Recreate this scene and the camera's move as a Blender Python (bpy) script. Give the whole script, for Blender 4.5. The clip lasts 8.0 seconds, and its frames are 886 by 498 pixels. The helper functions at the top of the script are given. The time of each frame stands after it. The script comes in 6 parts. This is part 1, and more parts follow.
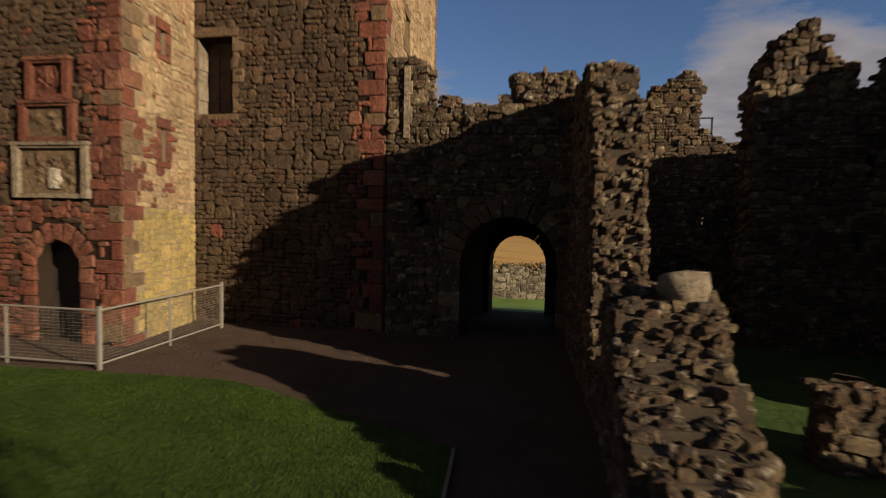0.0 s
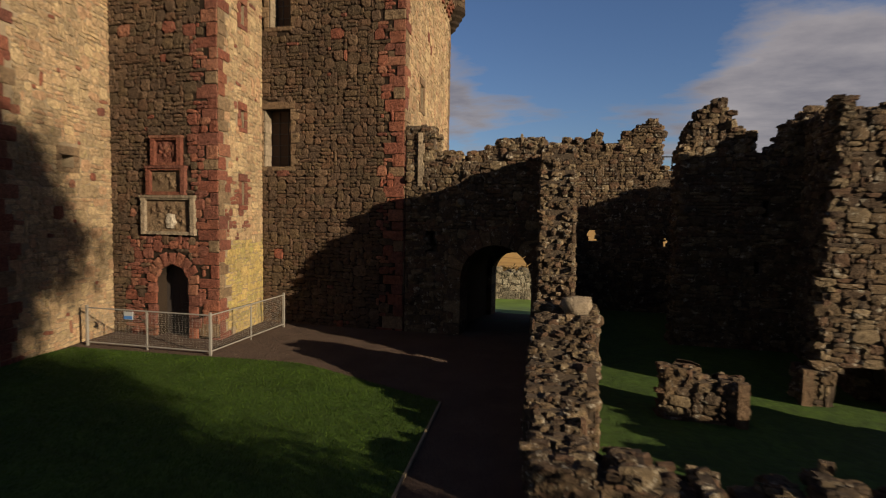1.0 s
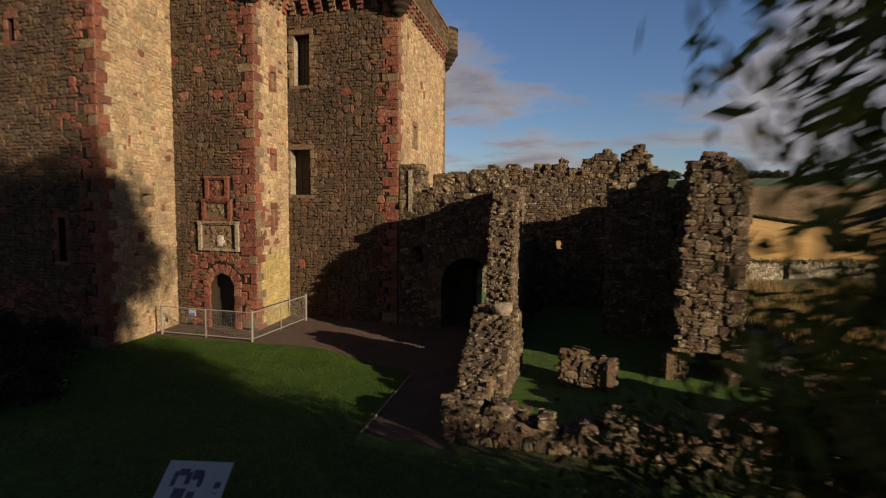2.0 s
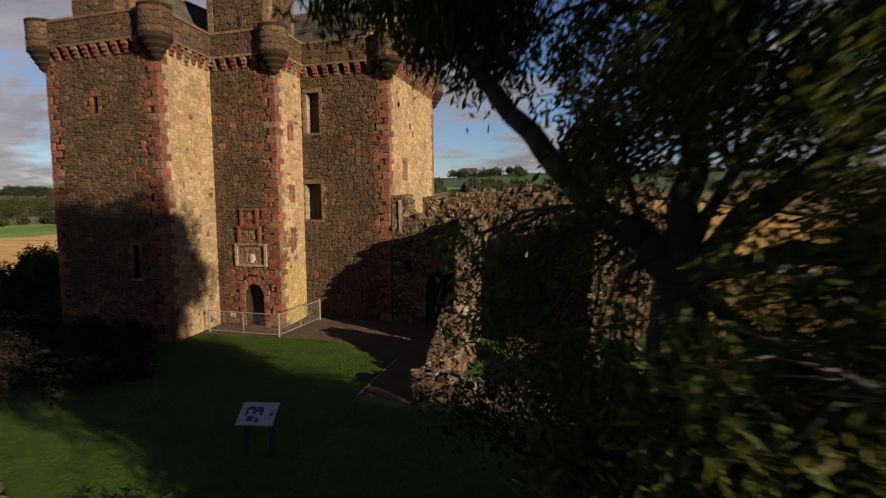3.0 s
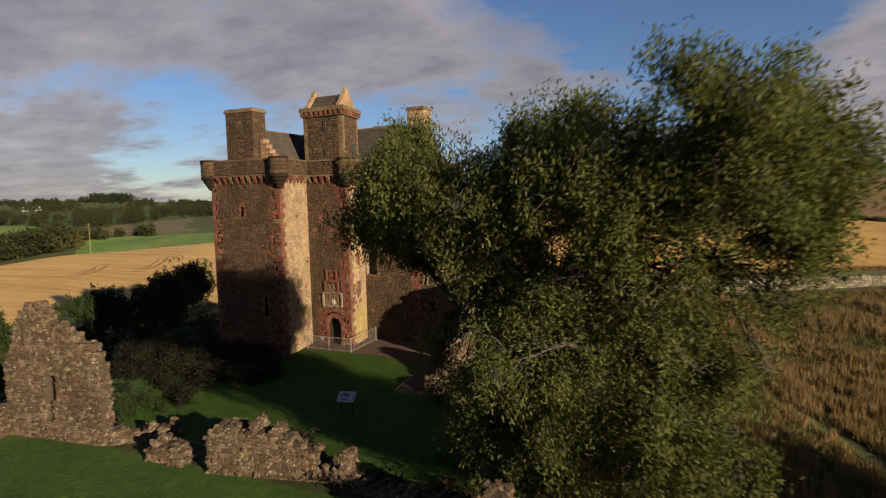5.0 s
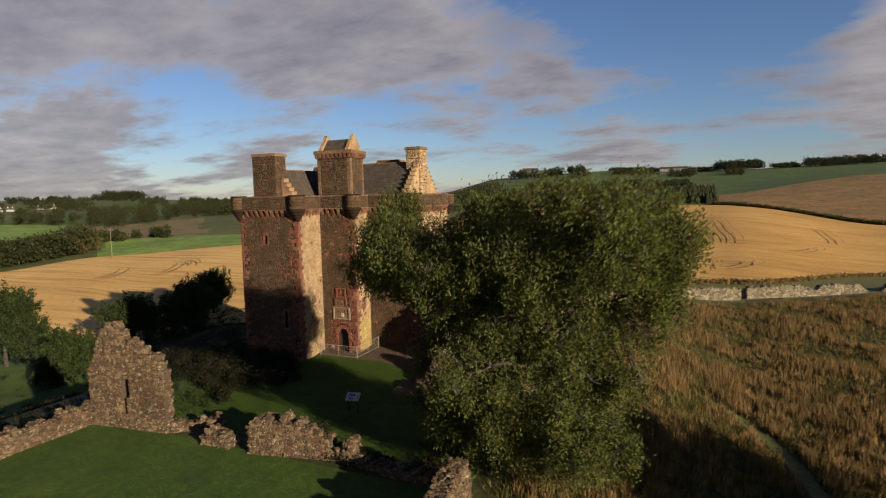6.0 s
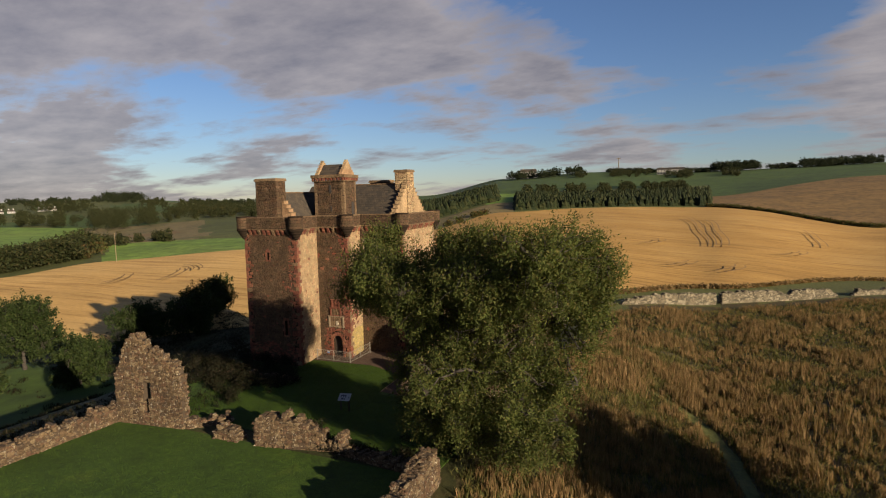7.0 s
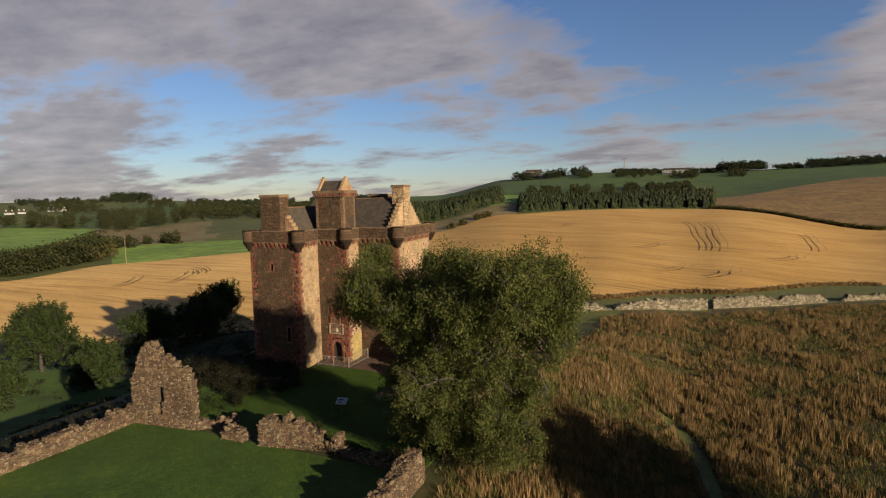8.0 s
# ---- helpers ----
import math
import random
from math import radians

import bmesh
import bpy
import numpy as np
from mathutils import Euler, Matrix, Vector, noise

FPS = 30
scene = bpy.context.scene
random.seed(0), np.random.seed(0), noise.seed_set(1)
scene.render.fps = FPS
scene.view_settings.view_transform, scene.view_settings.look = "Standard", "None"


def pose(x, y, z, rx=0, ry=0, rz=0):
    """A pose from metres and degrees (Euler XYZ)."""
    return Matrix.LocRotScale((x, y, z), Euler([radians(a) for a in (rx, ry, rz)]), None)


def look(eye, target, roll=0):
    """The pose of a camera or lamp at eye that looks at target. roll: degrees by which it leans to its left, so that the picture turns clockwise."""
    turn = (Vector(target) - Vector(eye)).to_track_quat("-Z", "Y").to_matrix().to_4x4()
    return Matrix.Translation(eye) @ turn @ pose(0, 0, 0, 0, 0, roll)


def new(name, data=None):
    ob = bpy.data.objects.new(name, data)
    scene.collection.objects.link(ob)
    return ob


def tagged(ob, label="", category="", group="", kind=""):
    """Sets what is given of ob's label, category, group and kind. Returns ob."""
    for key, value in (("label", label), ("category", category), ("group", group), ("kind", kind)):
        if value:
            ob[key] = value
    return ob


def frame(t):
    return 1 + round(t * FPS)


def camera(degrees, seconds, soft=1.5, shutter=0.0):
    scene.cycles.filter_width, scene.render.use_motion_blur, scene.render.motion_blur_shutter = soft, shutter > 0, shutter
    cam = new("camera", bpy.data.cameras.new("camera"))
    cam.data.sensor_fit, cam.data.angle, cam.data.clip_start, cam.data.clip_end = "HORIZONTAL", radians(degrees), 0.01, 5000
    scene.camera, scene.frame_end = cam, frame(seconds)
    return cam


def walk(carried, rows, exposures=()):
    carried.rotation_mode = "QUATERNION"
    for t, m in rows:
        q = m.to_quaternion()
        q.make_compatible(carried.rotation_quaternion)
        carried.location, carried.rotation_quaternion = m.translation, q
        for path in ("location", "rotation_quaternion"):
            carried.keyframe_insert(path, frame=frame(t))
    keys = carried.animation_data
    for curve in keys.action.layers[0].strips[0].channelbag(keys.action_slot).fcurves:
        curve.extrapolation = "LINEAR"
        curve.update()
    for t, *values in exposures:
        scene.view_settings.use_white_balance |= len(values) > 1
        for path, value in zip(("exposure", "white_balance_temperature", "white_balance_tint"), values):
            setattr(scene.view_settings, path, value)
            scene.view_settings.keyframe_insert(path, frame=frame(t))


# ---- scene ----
cam = camera(76.2, 8.0, soft=1.1, shutter=0.5)
PATH = [
    (0, (0.049, 0.058, 2.717), (-0.363, 2.011, 2.603), 1.2),
    (0.5, (0.792, -2.146, 3.257), (0.327, -0.204, 3.137), 1.1),
    (1, (1.628, -3.904, 3.653), (1.116, -1.975, 3.527), 0.9),
    (1.2, (2.08, -4.667, 3.756), (1.548, -2.743, 3.632), 0.8),
    (2.3, (5.207, -9.364, 5.191), (4.594, -7.468, 5.019), 0.3),
    (2.5, (5.795, -10.304, 5.366), (5.176, -8.41, 5.197), -0.0),
    (3, (7.344, -12.962, 6.089), (6.704, -11.075, 5.911), -0.5),
    (3.5, (9.06, -15.767, 7.08), (8.372, -13.898, 6.897), -0.7),
    (4, (10.914, -18.788, 8.309), (10.193, -16.932, 8.121), -1.1),
    (4.5, (12.848, -21.96, 9.614), (12.063, -20.13, 9.428), -1.1),
    (5, (14.952, -25.121, 10.837), (14.128, -23.307, 10.659), -1.3),
    (5.2, (15.825, -26.353, 11.126), (14.995, -24.541, 10.956), -1.5),
    (6.3, (20.428, -32.581, 14.364), (19.572, -30.784, 14.173), -1.2),
    (6.5, (21.187, -33.428, 14.608), (20.333, -31.629, 14.425), -1.4),
    (7, (22.725, -35.118, 15.497), (21.877, -33.316, 15.309), -1.3),
    (7.5, (24.065, -36.427, 16.341), (23.225, -34.622, 16.149), -1.2),
    (8, (25.269, -37.437, 17.013), (24.402, -35.645, 16.824), -1.3),
]
walk(cam, [(t, look(eye, target, roll)) for t, eye, target, roll in PATH], [(0.0, 0.92), (1.2, 1.0), (2.3, 1.12), (8.0, 1.18)])

# ---- light ----
SUN_TRAVEL = Vector((-0.917 * math.cos(radians(14.5)), 0.399 * math.cos(radians(14.5)), -math.sin(radians(14.5))))
sun = new("sun", bpy.data.lights.new("sun", "SUN"))
sun.data.energy, sun.data.angle, sun.data.color = 5.0, radians(0.55), (1.0, 0.83, 0.61)
sun.matrix_world = look((40, -40, 30), Vector((40, -40, 30)) + SUN_TRAVEL)

world = bpy.data.worlds.new("sky")
scene.world = world
world.use_nodes = True


# cloud cover: bearing, height and reach in degrees; more (+) or less (-) cloud
WEATHER = [(-1, 17, 15, -0.12), (17, 11, 10, 0.09), (-56, 15, 14, 0.06), (-32, 18, 14, 0.07), (-50, 7, 7, -0.07), (-60, 3.5, 6, 0.08), (-30, 5, 8, -0.06), (-8, 6.5, 7, 0.05), (-12, 3.5, 6, -0.07)]


def sky_nodes():
    nt = world.node_tree
    nd, ln = nt.nodes, nt.links
    nd.clear()
    out, bg = nd.new("ShaderNodeOutputWorld"), nd.new("ShaderNodeBackground")
    sky = nd.new("ShaderNodeTexSky")
    sky.sky_type, sky.sun_disc = "NISHITA", False
    sky.sun_elevation, sky.sun_rotation = radians(14.5), radians(113)
    sky.air_density, sky.dust_density, sky.ozone_density = 1.0, 0.15, 2.5
    co = nd.new("ShaderNodeTexCoord")
    sep = nd.new("ShaderNodeSeparateXYZ")
    ln.new(co.outputs["Generated"], sep.inputs[0])
    up = nd.new("ShaderNodeMath"); up.operation = "MAXIMUM"; up.inputs[1].default_value = 0.0
    ln.new(sep.outputs[2], up.inputs[0])
    add = nd.new("ShaderNodeMath"); add.operation = "ADD"; add.inputs[1].default_value = 0.16
    ln.new(up.outputs[0], add.inputs[0])
    flat = nd.new("ShaderNodeVectorMath"); flat.operation = "DIVIDE"
    com = nd.new("ShaderNodeCombineXYZ")
    for k in range(3):
        ln.new(add.outputs[0], com.inputs[k])
    ln.new(co.outputs["Generated"], flat.inputs[0]); ln.new(com.outputs[0], flat.inputs[1])
    mp = nd.new("ShaderNodeMapping")
    mp.inputs["Location"].default_value = (3.1, 1.7, 0.0)
    mp.inputs["Rotation"].default_value = (0, 0, radians(24))
    mp.inputs["Scale"].default_value = (0.75, 1.0, 0.0)
    ln.new(flat.outputs[0], mp.inputs[0])
    n1 = nd.new("ShaderNodeTexNoise"); n1.inputs["Scale"].default_value = 1.05; n1.inputs["Detail"].default_value = 9; n1.inputs["Roughness"].default_value = 0.56; n1.inputs["Distortion"].default_value = 0.25
    ln.new(mp.outputs[0], n1.inputs["Vector"])
    n2 = nd.new("ShaderNodeTexNoise"); n2.inputs["Scale"].default_value = 3.6; n2.inputs["Detail"].default_value = 7; n2.inputs["Roughness"].default_value = 0.6
    ln.new(mp.outputs[0], n2.inputs["Vector"])

    def blend(f1, f2):
        a = nd.new("ShaderNodeMath"); a.operation = "MULTIPLY"; a.inputs[1].default_value = f1
        ln.new(n1.outputs["Fac"], a.inputs[0])
        c = nd.new("ShaderNodeMath"); c.operation = "MULTIPLY_ADD"; c.inputs[1].default_value = f2
        ln.new(n2.outputs["Fac"], c.inputs[0]); ln.new(a.outputs[0], c.inputs[2])
        return c.outputs[0]

    cover = nd.new("ShaderNodeValToRGB")
    cover.color_ramp.elements[0].position, cover.color_ramp.elements[1].position = 0.445, 0.545
    total = blend(0.72, 0.28)
    for az, el, reach, more in WEATHER:
        near = nd.new("ShaderNodeVectorMath"); near.operation = "DOT_PRODUCT"
        a, b = radians(az), radians(el)
        near.inputs[1].default_value = (math.sin(a) * math.cos(b), math.cos(a) * math.cos(b), math.sin(b))
        ln.new(co.outputs["Generated"], near.inputs[0])
        fade = nd.new("ShaderNodeMapRange"); fade.interpolation_type = "SMOOTHSTEP"
        fade.inputs["From Min"].default_value, fade.inputs["From Max"].default_value = math.cos(radians(reach)), 1.0
        fade.inputs["To Min"].default_value, fade.inputs["To Max"].default_value = 0.0, more
        ln.new(near.outputs["Value"], fade.inputs["Value"])
        plus = nd.new("ShaderNodeMath"); plus.operation = "ADD"
        ln.new(total, plus.inputs[0]); ln.new(fade.outputs[0], plus.inputs[1])
        total = plus.outputs[0]
    ln.new(total, cover.inputs[0])
    tone = nd.new("ShaderNodeValToRGB")
    e = tone.color_ramp.elements
    e[0].position, e[0].color = 0.40, (4.0, 3.57, 3.5, 1)
    e[1].position, e[1].color = 0.66, (1.78, 1.65, 1.86, 1)
    ln.new(blend(0.5, 0.5), tone.inputs[0])
    amount = nd.new("ShaderNodeMath"); amount.operation = "MULTIPLY"; amount.inputs[1].default_value = 0.88
    low = nd.new("ShaderNodeMapRange")
    low.inputs["From Min"].default_value, low.inputs["From Max"].default_value = 0.40, 0.68
    low.inputs["To Min"].default_value, low.inputs["To Max"].default_value = 1.0, 0.08
    ln.new(sep.outputs[2], low.inputs["Value"])
    band = nd.new("ShaderNodeMath"); band.operation = "MULTIPLY"
    ln.new(cover.outputs[0], band.inputs[0]); ln.new(low.outputs[0], band.inputs[1])
    ln.new(band.outputs[0], amount.inputs[0])
    mix = nd.new("ShaderNodeMix"); mix.data_type = "RGBA"
    tint = nd.new("ShaderNodeMix"); tint.data_type, tint.blend_type = "RGBA", "MULTIPLY"
    tint.inputs["Factor"].default_value = 1.0
    tint.inputs["B"].default_value = (0.67, 0.71, 0.89, 1)
    ln.new(sky.outputs[0], tint.inputs["A"])
    ln.new(amount.outputs[0], mix.inputs["Factor"]); ln.new(tint.outputs["Result"], mix.inputs["A"]); ln.new(tone.outputs[0], mix.inputs["B"])
    bg.inputs["Strength"].default_value = 0.05
    ln.new(mix.outputs["Result"], bg.inputs["Color"]); ln.new(bg.outputs[0], out.inputs[0])


sky_nodes()

# ---- materials ----


class Nodes:
    """Short-hand for a node material."""

    def __init__(self, name, rough=0.9, spec=0.3):
        self.mat = bpy.data.materials.new(name)
        self.mat.use_nodes = True
        self.nt = self.mat.node_tree
        self.bsdf = self.nt.nodes["Principled BSDF"]
        self.bsdf.inputs["Roughness"].default_value = rough
        self.bsdf.inputs["Specular IOR Level"].default_value = spec
        self.co = self.add("ShaderNodeTexCoord").outputs["Object"]
        self.where = self.add("ShaderNodeNewGeometry")

    def add(self, kind, **sets):
        node = self.nt.nodes.new(kind)
        for key, value in sets.items():
            node.inputs[key.replace("_", " ")].default_value = value
        return node

    def link(self, a, b):
        self.nt.links.new(a, b)

    def noise(self, scale, detail=4, rough=0.55, stretch=None):
        node = self.add("ShaderNodeTexNoise", Scale=scale, Detail=detail, Roughness=rough)
        if stretch:
            mp = self.add("ShaderNodeMapping", Scale=stretch)
            self.link(self.where.outputs["Position"], mp.inputs[0])
            self.link(mp.outputs[0], node.inputs["Vector"])
        else:
            self.link(self.where.outputs["Position"], node.inputs["Vector"])
        return node.outputs["Fac"]

    def ramp(self, fac, stops, hard=False):
        node = self.add("ShaderNodeValToRGB")
        if hard:
            node.color_ramp.interpolation = "CONSTANT"
        els = node.color_ramp.elements
        while len(els) < len(stops):
            els.new(0.5)
        for el, (p, c) in zip(els, stops):
            el.position, el.color = p, (*c, 1) if len(c) == 3 else c
        self.link(fac, node.inputs[0])
        return node.outputs[0]

    def mix(self, fac, a, b, how="MIX"):
        node = self.add("ShaderNodeMix")
        node.data_type, node.blend_type = "RGBA", how
        for sock, v in ((node.inputs["Factor"], fac), (node.inputs["A"], a), (node.inputs["B"], b)):
            if isinstance(v, (int, float)):
                sock.default_value = v
            elif isinstance(v, tuple):
                sock.default_value = (*v, 1)
            else:
                self.link(v, sock)
        return node.outputs["Result"]

    def math(self, how, a, b=0.0):
        node = self.add("ShaderNodeMath")
        node.operation = how
        for sock, v in ((node.inputs[0], a), (node.inputs[1], b)):
            if isinstance(v, (int, float)):
                sock.default_value = v
            else:
                self.link(v, sock)
        return node.outputs[0]

    def piece_random(self):
        info = self.add("ShaderNodeObjectInfo")
        return self.math("FRACT", self.math("ADD", info.outputs["Random"], self.where.outputs["Random Per Island"]))

    def finish(self, colour, bump=None, strength=0.4, distance=0.02):
        self.link(colour, self.bsdf.inputs["Base Color"])
        if bump is not None:
            b = self.add("ShaderNodeBump", Strength=strength, Distance=distance)
            self.link(bump, b.inputs["Height"])
            self.link(b.outputs[0], self.bsdf.inputs["Normal"])
        return self.mat


def grey(v):
    return (v, v, v)


def stone_material(name, colours, lichen=(0.30, 0.28, 0.16), lichen_from=0.60, weather=0.8):
    m = Nodes(name, 0.92, 0.2)
    stops = [(k / len(colours), c) for k, c in enumerate(colours)]
    base = m.ramp(m.piece_random(), stops, True)
    coarse = m.noise(9, 6, 0.7)
    fine = m.noise(38, 5, 0.7)
    base = m.mix(0.8, base, m.ramp(coarse, [(0.22, grey(0.3)), (0.5, grey(0.95)), (0.78, grey(1.7))]), "MULTIPLY")
    base = m.mix(0.7, base, m.ramp(fine, [(0.3, grey(0.5)), (0.7, grey(1.6))]), "MULTIPLY")
    broad = m.noise(0.7, 5, 0.6)
    base = m.mix(weather, base, m.ramp(broad, [(0.3, (0.62, 0.60, 0.58)), (0.55, grey(1.0)), (0.8, (1.25, 1.15, 1.0))]), "MULTIPLY")
    spots = m.noise(5.5, 6, 0.75)
    base = m.mix(m.ramp(spots, [(lichen_from, grey(0)), (lichen_from + 0.08, grey(0.7))]), base, lichen)
    return m.finish(base, m.math("ADD", coarse, m.math("MULTIPLY", fine, 0.35)), 1.0, 0.09)


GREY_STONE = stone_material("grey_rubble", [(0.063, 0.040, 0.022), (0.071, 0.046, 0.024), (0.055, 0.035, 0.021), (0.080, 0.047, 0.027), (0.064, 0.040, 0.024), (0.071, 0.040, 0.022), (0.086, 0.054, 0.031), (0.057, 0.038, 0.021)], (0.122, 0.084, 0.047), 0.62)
RED_STONE = stone_material("red_sandstone", [(0.135, 0.046, 0.027), (0.119, 0.042, 0.026), (0.151, 0.056, 0.032), (0.108, 0.041, 0.027), (0.162, 0.070, 0.041), (0.129, 0.049, 0.031)], (0.171, 0.112, 0.069), 0.64)
# lichened buff; its paleness also carries sunlight on the castle's sunward sides
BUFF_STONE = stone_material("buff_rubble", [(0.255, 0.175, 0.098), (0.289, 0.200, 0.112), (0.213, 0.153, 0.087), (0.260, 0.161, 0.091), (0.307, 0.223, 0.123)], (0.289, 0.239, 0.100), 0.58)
RUIN_STONE = stone_material("weathered_rubble", [(0.071, 0.048, 0.026), (0.092, 0.061, 0.034), (0.057, 0.037, 0.022), (0.113, 0.077, 0.043), (0.085, 0.050, 0.029), (0.138, 0.101, 0.058), (0.066, 0.046, 0.029)], (0.380, 0.340, 0.260), 0.57)


def mortar_material(name, colour):
    m = Nodes(name, 0.95, 0.15)
    fine = m.noise(30, 6, 0.7)
    c = m.mix(0.8, colour, m.ramp(fine, [(0.25, grey(0.5)), (0.75, grey(1.35))]), "MULTIPLY")
    c = m.mix(0.5, c, m.ramp(m.noise(1.1, 4), [(0.3, grey(0.65)), (0.7, grey(1.2))]), "MULTIPLY")
    return m.finish(c, fine, 0.7, 0.04)


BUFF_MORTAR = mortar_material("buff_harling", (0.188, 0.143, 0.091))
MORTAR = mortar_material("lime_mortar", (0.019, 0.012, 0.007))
CORE = mortar_material("rubble_core", (0.060, 0.044, 0.030))
FIELD_STONE = stone_material("field_stone", [(0.132, 0.109, 0.071), (0.164, 0.138, 0.092), (0.098, 0.084, 0.057), (0.196, 0.170, 0.118), (0.071, 0.061, 0.041)], (0.240, 0.213, 0.154), 0.58)
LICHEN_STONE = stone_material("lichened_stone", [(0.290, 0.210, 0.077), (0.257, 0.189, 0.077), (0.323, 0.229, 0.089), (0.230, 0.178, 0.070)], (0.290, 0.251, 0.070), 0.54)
DRESSED = stone_material("dressed_stone", [(0.127, 0.084, 0.047), (0.112, 0.071, 0.040), (0.143, 0.096, 0.055)], (0.162, 0.131, 0.075), 0.60)

PALE_STONE = stone_material("pale_sandstone", [(0.212, 0.166, 0.112), (0.183, 0.143, 0.095)], (0.236, 0.195, 0.134), 0.62)

WHITE_STONE = stone_material("white_worn_stone", [(0.46, 0.40, 0.30), (0.42, 0.36, 0.27)], (0.40, 0.36, 0.28), 0.66)


def grass_material(name, colours, scale=1.0):
    m = Nodes(name, 0.85, 0.25)
    a = m.noise(0.35 * scale, 5, 0.6)
    b = m.noise(9 * scale, 6, 0.7)
    c = m.ramp(a, [(0.3, colours[0]), (0.55, colours[1]), (0.75, colours[2])])
    c = m.mix(0.85, c, m.ramp(b, [(0.3, grey(0.45)), (0.7, grey(1.5))]), "MULTIPLY")
    c = m.mix(0.6, c, m.ramp(m.noise(2.1 * scale, 5, 0.65), [(0.35, (0.574, 0.590, 0.574)), (0.65, (1.3, 1.2, 1.1))]), "MULTIPLY")
    return m.finish(c, b, 0.8, 0.08)


LAWN = grass_material("lawn_grass", [(0.025, 0.049, 0.004), (0.034, 0.067, 0.006), (0.052, 0.082, 0.008)])
ROUGH_GRASS = grass_material("rough_grass", [(0.020, 0.028, 0.007), (0.036, 0.037, 0.011), (0.051, 0.041, 0.015)])
TURF = grass_material("trodden_turf", [(0.062, 0.070, 0.018), (0.078, 0.084, 0.022), (0.096, 0.088, 0.028)])
REED_GROUND = grass_material("dry_grass_ground", [(0.034, 0.034, 0.011), (0.052, 0.040, 0.016), (0.030, 0.036, 0.010)])
PASTURE = grass_material("pasture", [(0.102, 0.170, 0.026), (0.120, 0.194, 0.028), (0.150, 0.200, 0.037)], 0.02)
HILL_PASTURE = grass_material("hill_pasture", [(0.032, 0.058, 0.009), (0.042, 0.072, 0.011), (0.054, 0.080, 0.014)], 0.02)
OLIVE = grass_material("rough_pasture", [(0.101, 0.085, 0.031), (0.156, 0.121, 0.047), (0.070, 0.070, 0.023)], 0.06)
SCRUB = grass_material("woodland_floor", [(0.047, 0.056, 0.011), (0.068, 0.077, 0.014), (0.102, 0.092, 0.018)], 0.06)
PLOUGH = grass_material("bare_harvested_field", [(0.125, 0.078, 0.028), (0.165, 0.103, 0.036), (0.114, 0.074, 0.026)], 0.03)


def stubble_material(name, colours):
    m = Nodes(name, 0.9, 0.2)
    a = m.noise(0.02, 5, 0.6)
    c = m.ramp(a, list(zip((0.3, 0.5, 0.72), colours)))
    rows = m.noise(0.06, 5, 0.6, (0.12, 1.6, 1.0))
    c = m.mix(0.4, c, m.ramp(rows, [(0.3, grey(0.6)), (0.6, grey(1.1))]), "MULTIPLY")
    drills = m.noise(0.5, 6, 0.7, (0.05, 1.3, 1.0))
    c = m.mix(0.62, c, m.ramp(drills, [(0.35, (0.42, 0.34, 0.28)), (0.5, grey(0.98)), (0.7, (1.15, 1.15, 1.2))]), "MULTIPLY")
    fine = m.noise(1.3, 5, 0.7)
    c = m.mix(0.5, c, m.ramp(fine, [(0.3, grey(0.7)), (0.7, grey(1.25))]), "MULTIPLY")
    return m.finish(c, fine, 0.5, 0.1)


STUBBLE = stubble_material("golden_stubble", [(0.300, 0.168, 0.044), (0.365, 0.214, 0.060), (0.420, 0.260, 0.084)])
# the same stubble about a quarter brighter, for bearings west of -30
PALE_STUBBLE = stubble_material("paler_stubble", [(0.400, 0.240, 0.076), (0.470, 0.290, 0.098), (0.530, 0.340, 0.125)])


def gravel_material():
    m = Nodes("red_gravel", 0.92, 0.2)
    fine = m.noise(70, 4, 0.7)
    c = m.ramp(m.noise(1.2, 5), [(0.3, (0.054, 0.033, 0.022)), (0.7, (0.080, 0.051, 0.035))])
    c = m.mix(0.9, c, m.ramp(fine, [(0.3, grey(0.4)), (0.7, grey(1.6))]), "MULTIPLY")
    return m.finish(c, m.math("ADD", fine, m.noise(16, 4)), 1.0, 0.04)


GRAVEL = gravel_material()


def plain(name, colour, rough=0.6, metal=0.0, vary=0.3, scale=8):
    m = Nodes(name, rough, 0.4)
    n = m.noise(scale, 5, 0.65)
    c = m.mix(vary * 2, colour, m.ramp(n, [(0.3, grey(0.6)), (0.7, grey(1.3))]), "MULTIPLY")
    m.bsdf.inputs["Metallic"].default_value = metal
    return m.finish(c, n, 0.15, 0.01)


GALV = plain("galvanised_steel", (0.223, 0.203, 0.170), 0.45, 0.35, 0.15)
DARK_WOOD = plain("dark_oak", (0.029, 0.021, 0.016), 0.7)
# brown of a recess in shade, for the boards behind tall openings
RECESS_BROWN = plain("shaded_recess_brown", (0.062, 0.038, 0.025), 0.8)
DARK_ROOM = plain("unlit_interior", (0.025, 0.021, 0.018), 0.9)
LEAD = plain("window_lead", (0.041, 0.041, 0.045), 0.4)
WHITE = plain("white_board", (0.246, 0.246, 0.238), 0.5, 0, 0.1)
INK = plain("dark_ink", (0.041, 0.041, 0.057), 0.6)
BLUE = plain("blue_print", (0.041, 0.115, 0.271), 0.6)
TIMBER = plain("edging_timber", (0.149, 0.111, 0.063), 0.85)
WALL_WHITE = plain("grey_white_render", (0.23, 0.22, 0.20), 0.8)
TRACK = plain("pressed_stubble", (0.213, 0.123, 0.037), 0.9)
RUST = plain("painted_rail", (0.025, 0.025, 0.026), 0.5, 0.3)


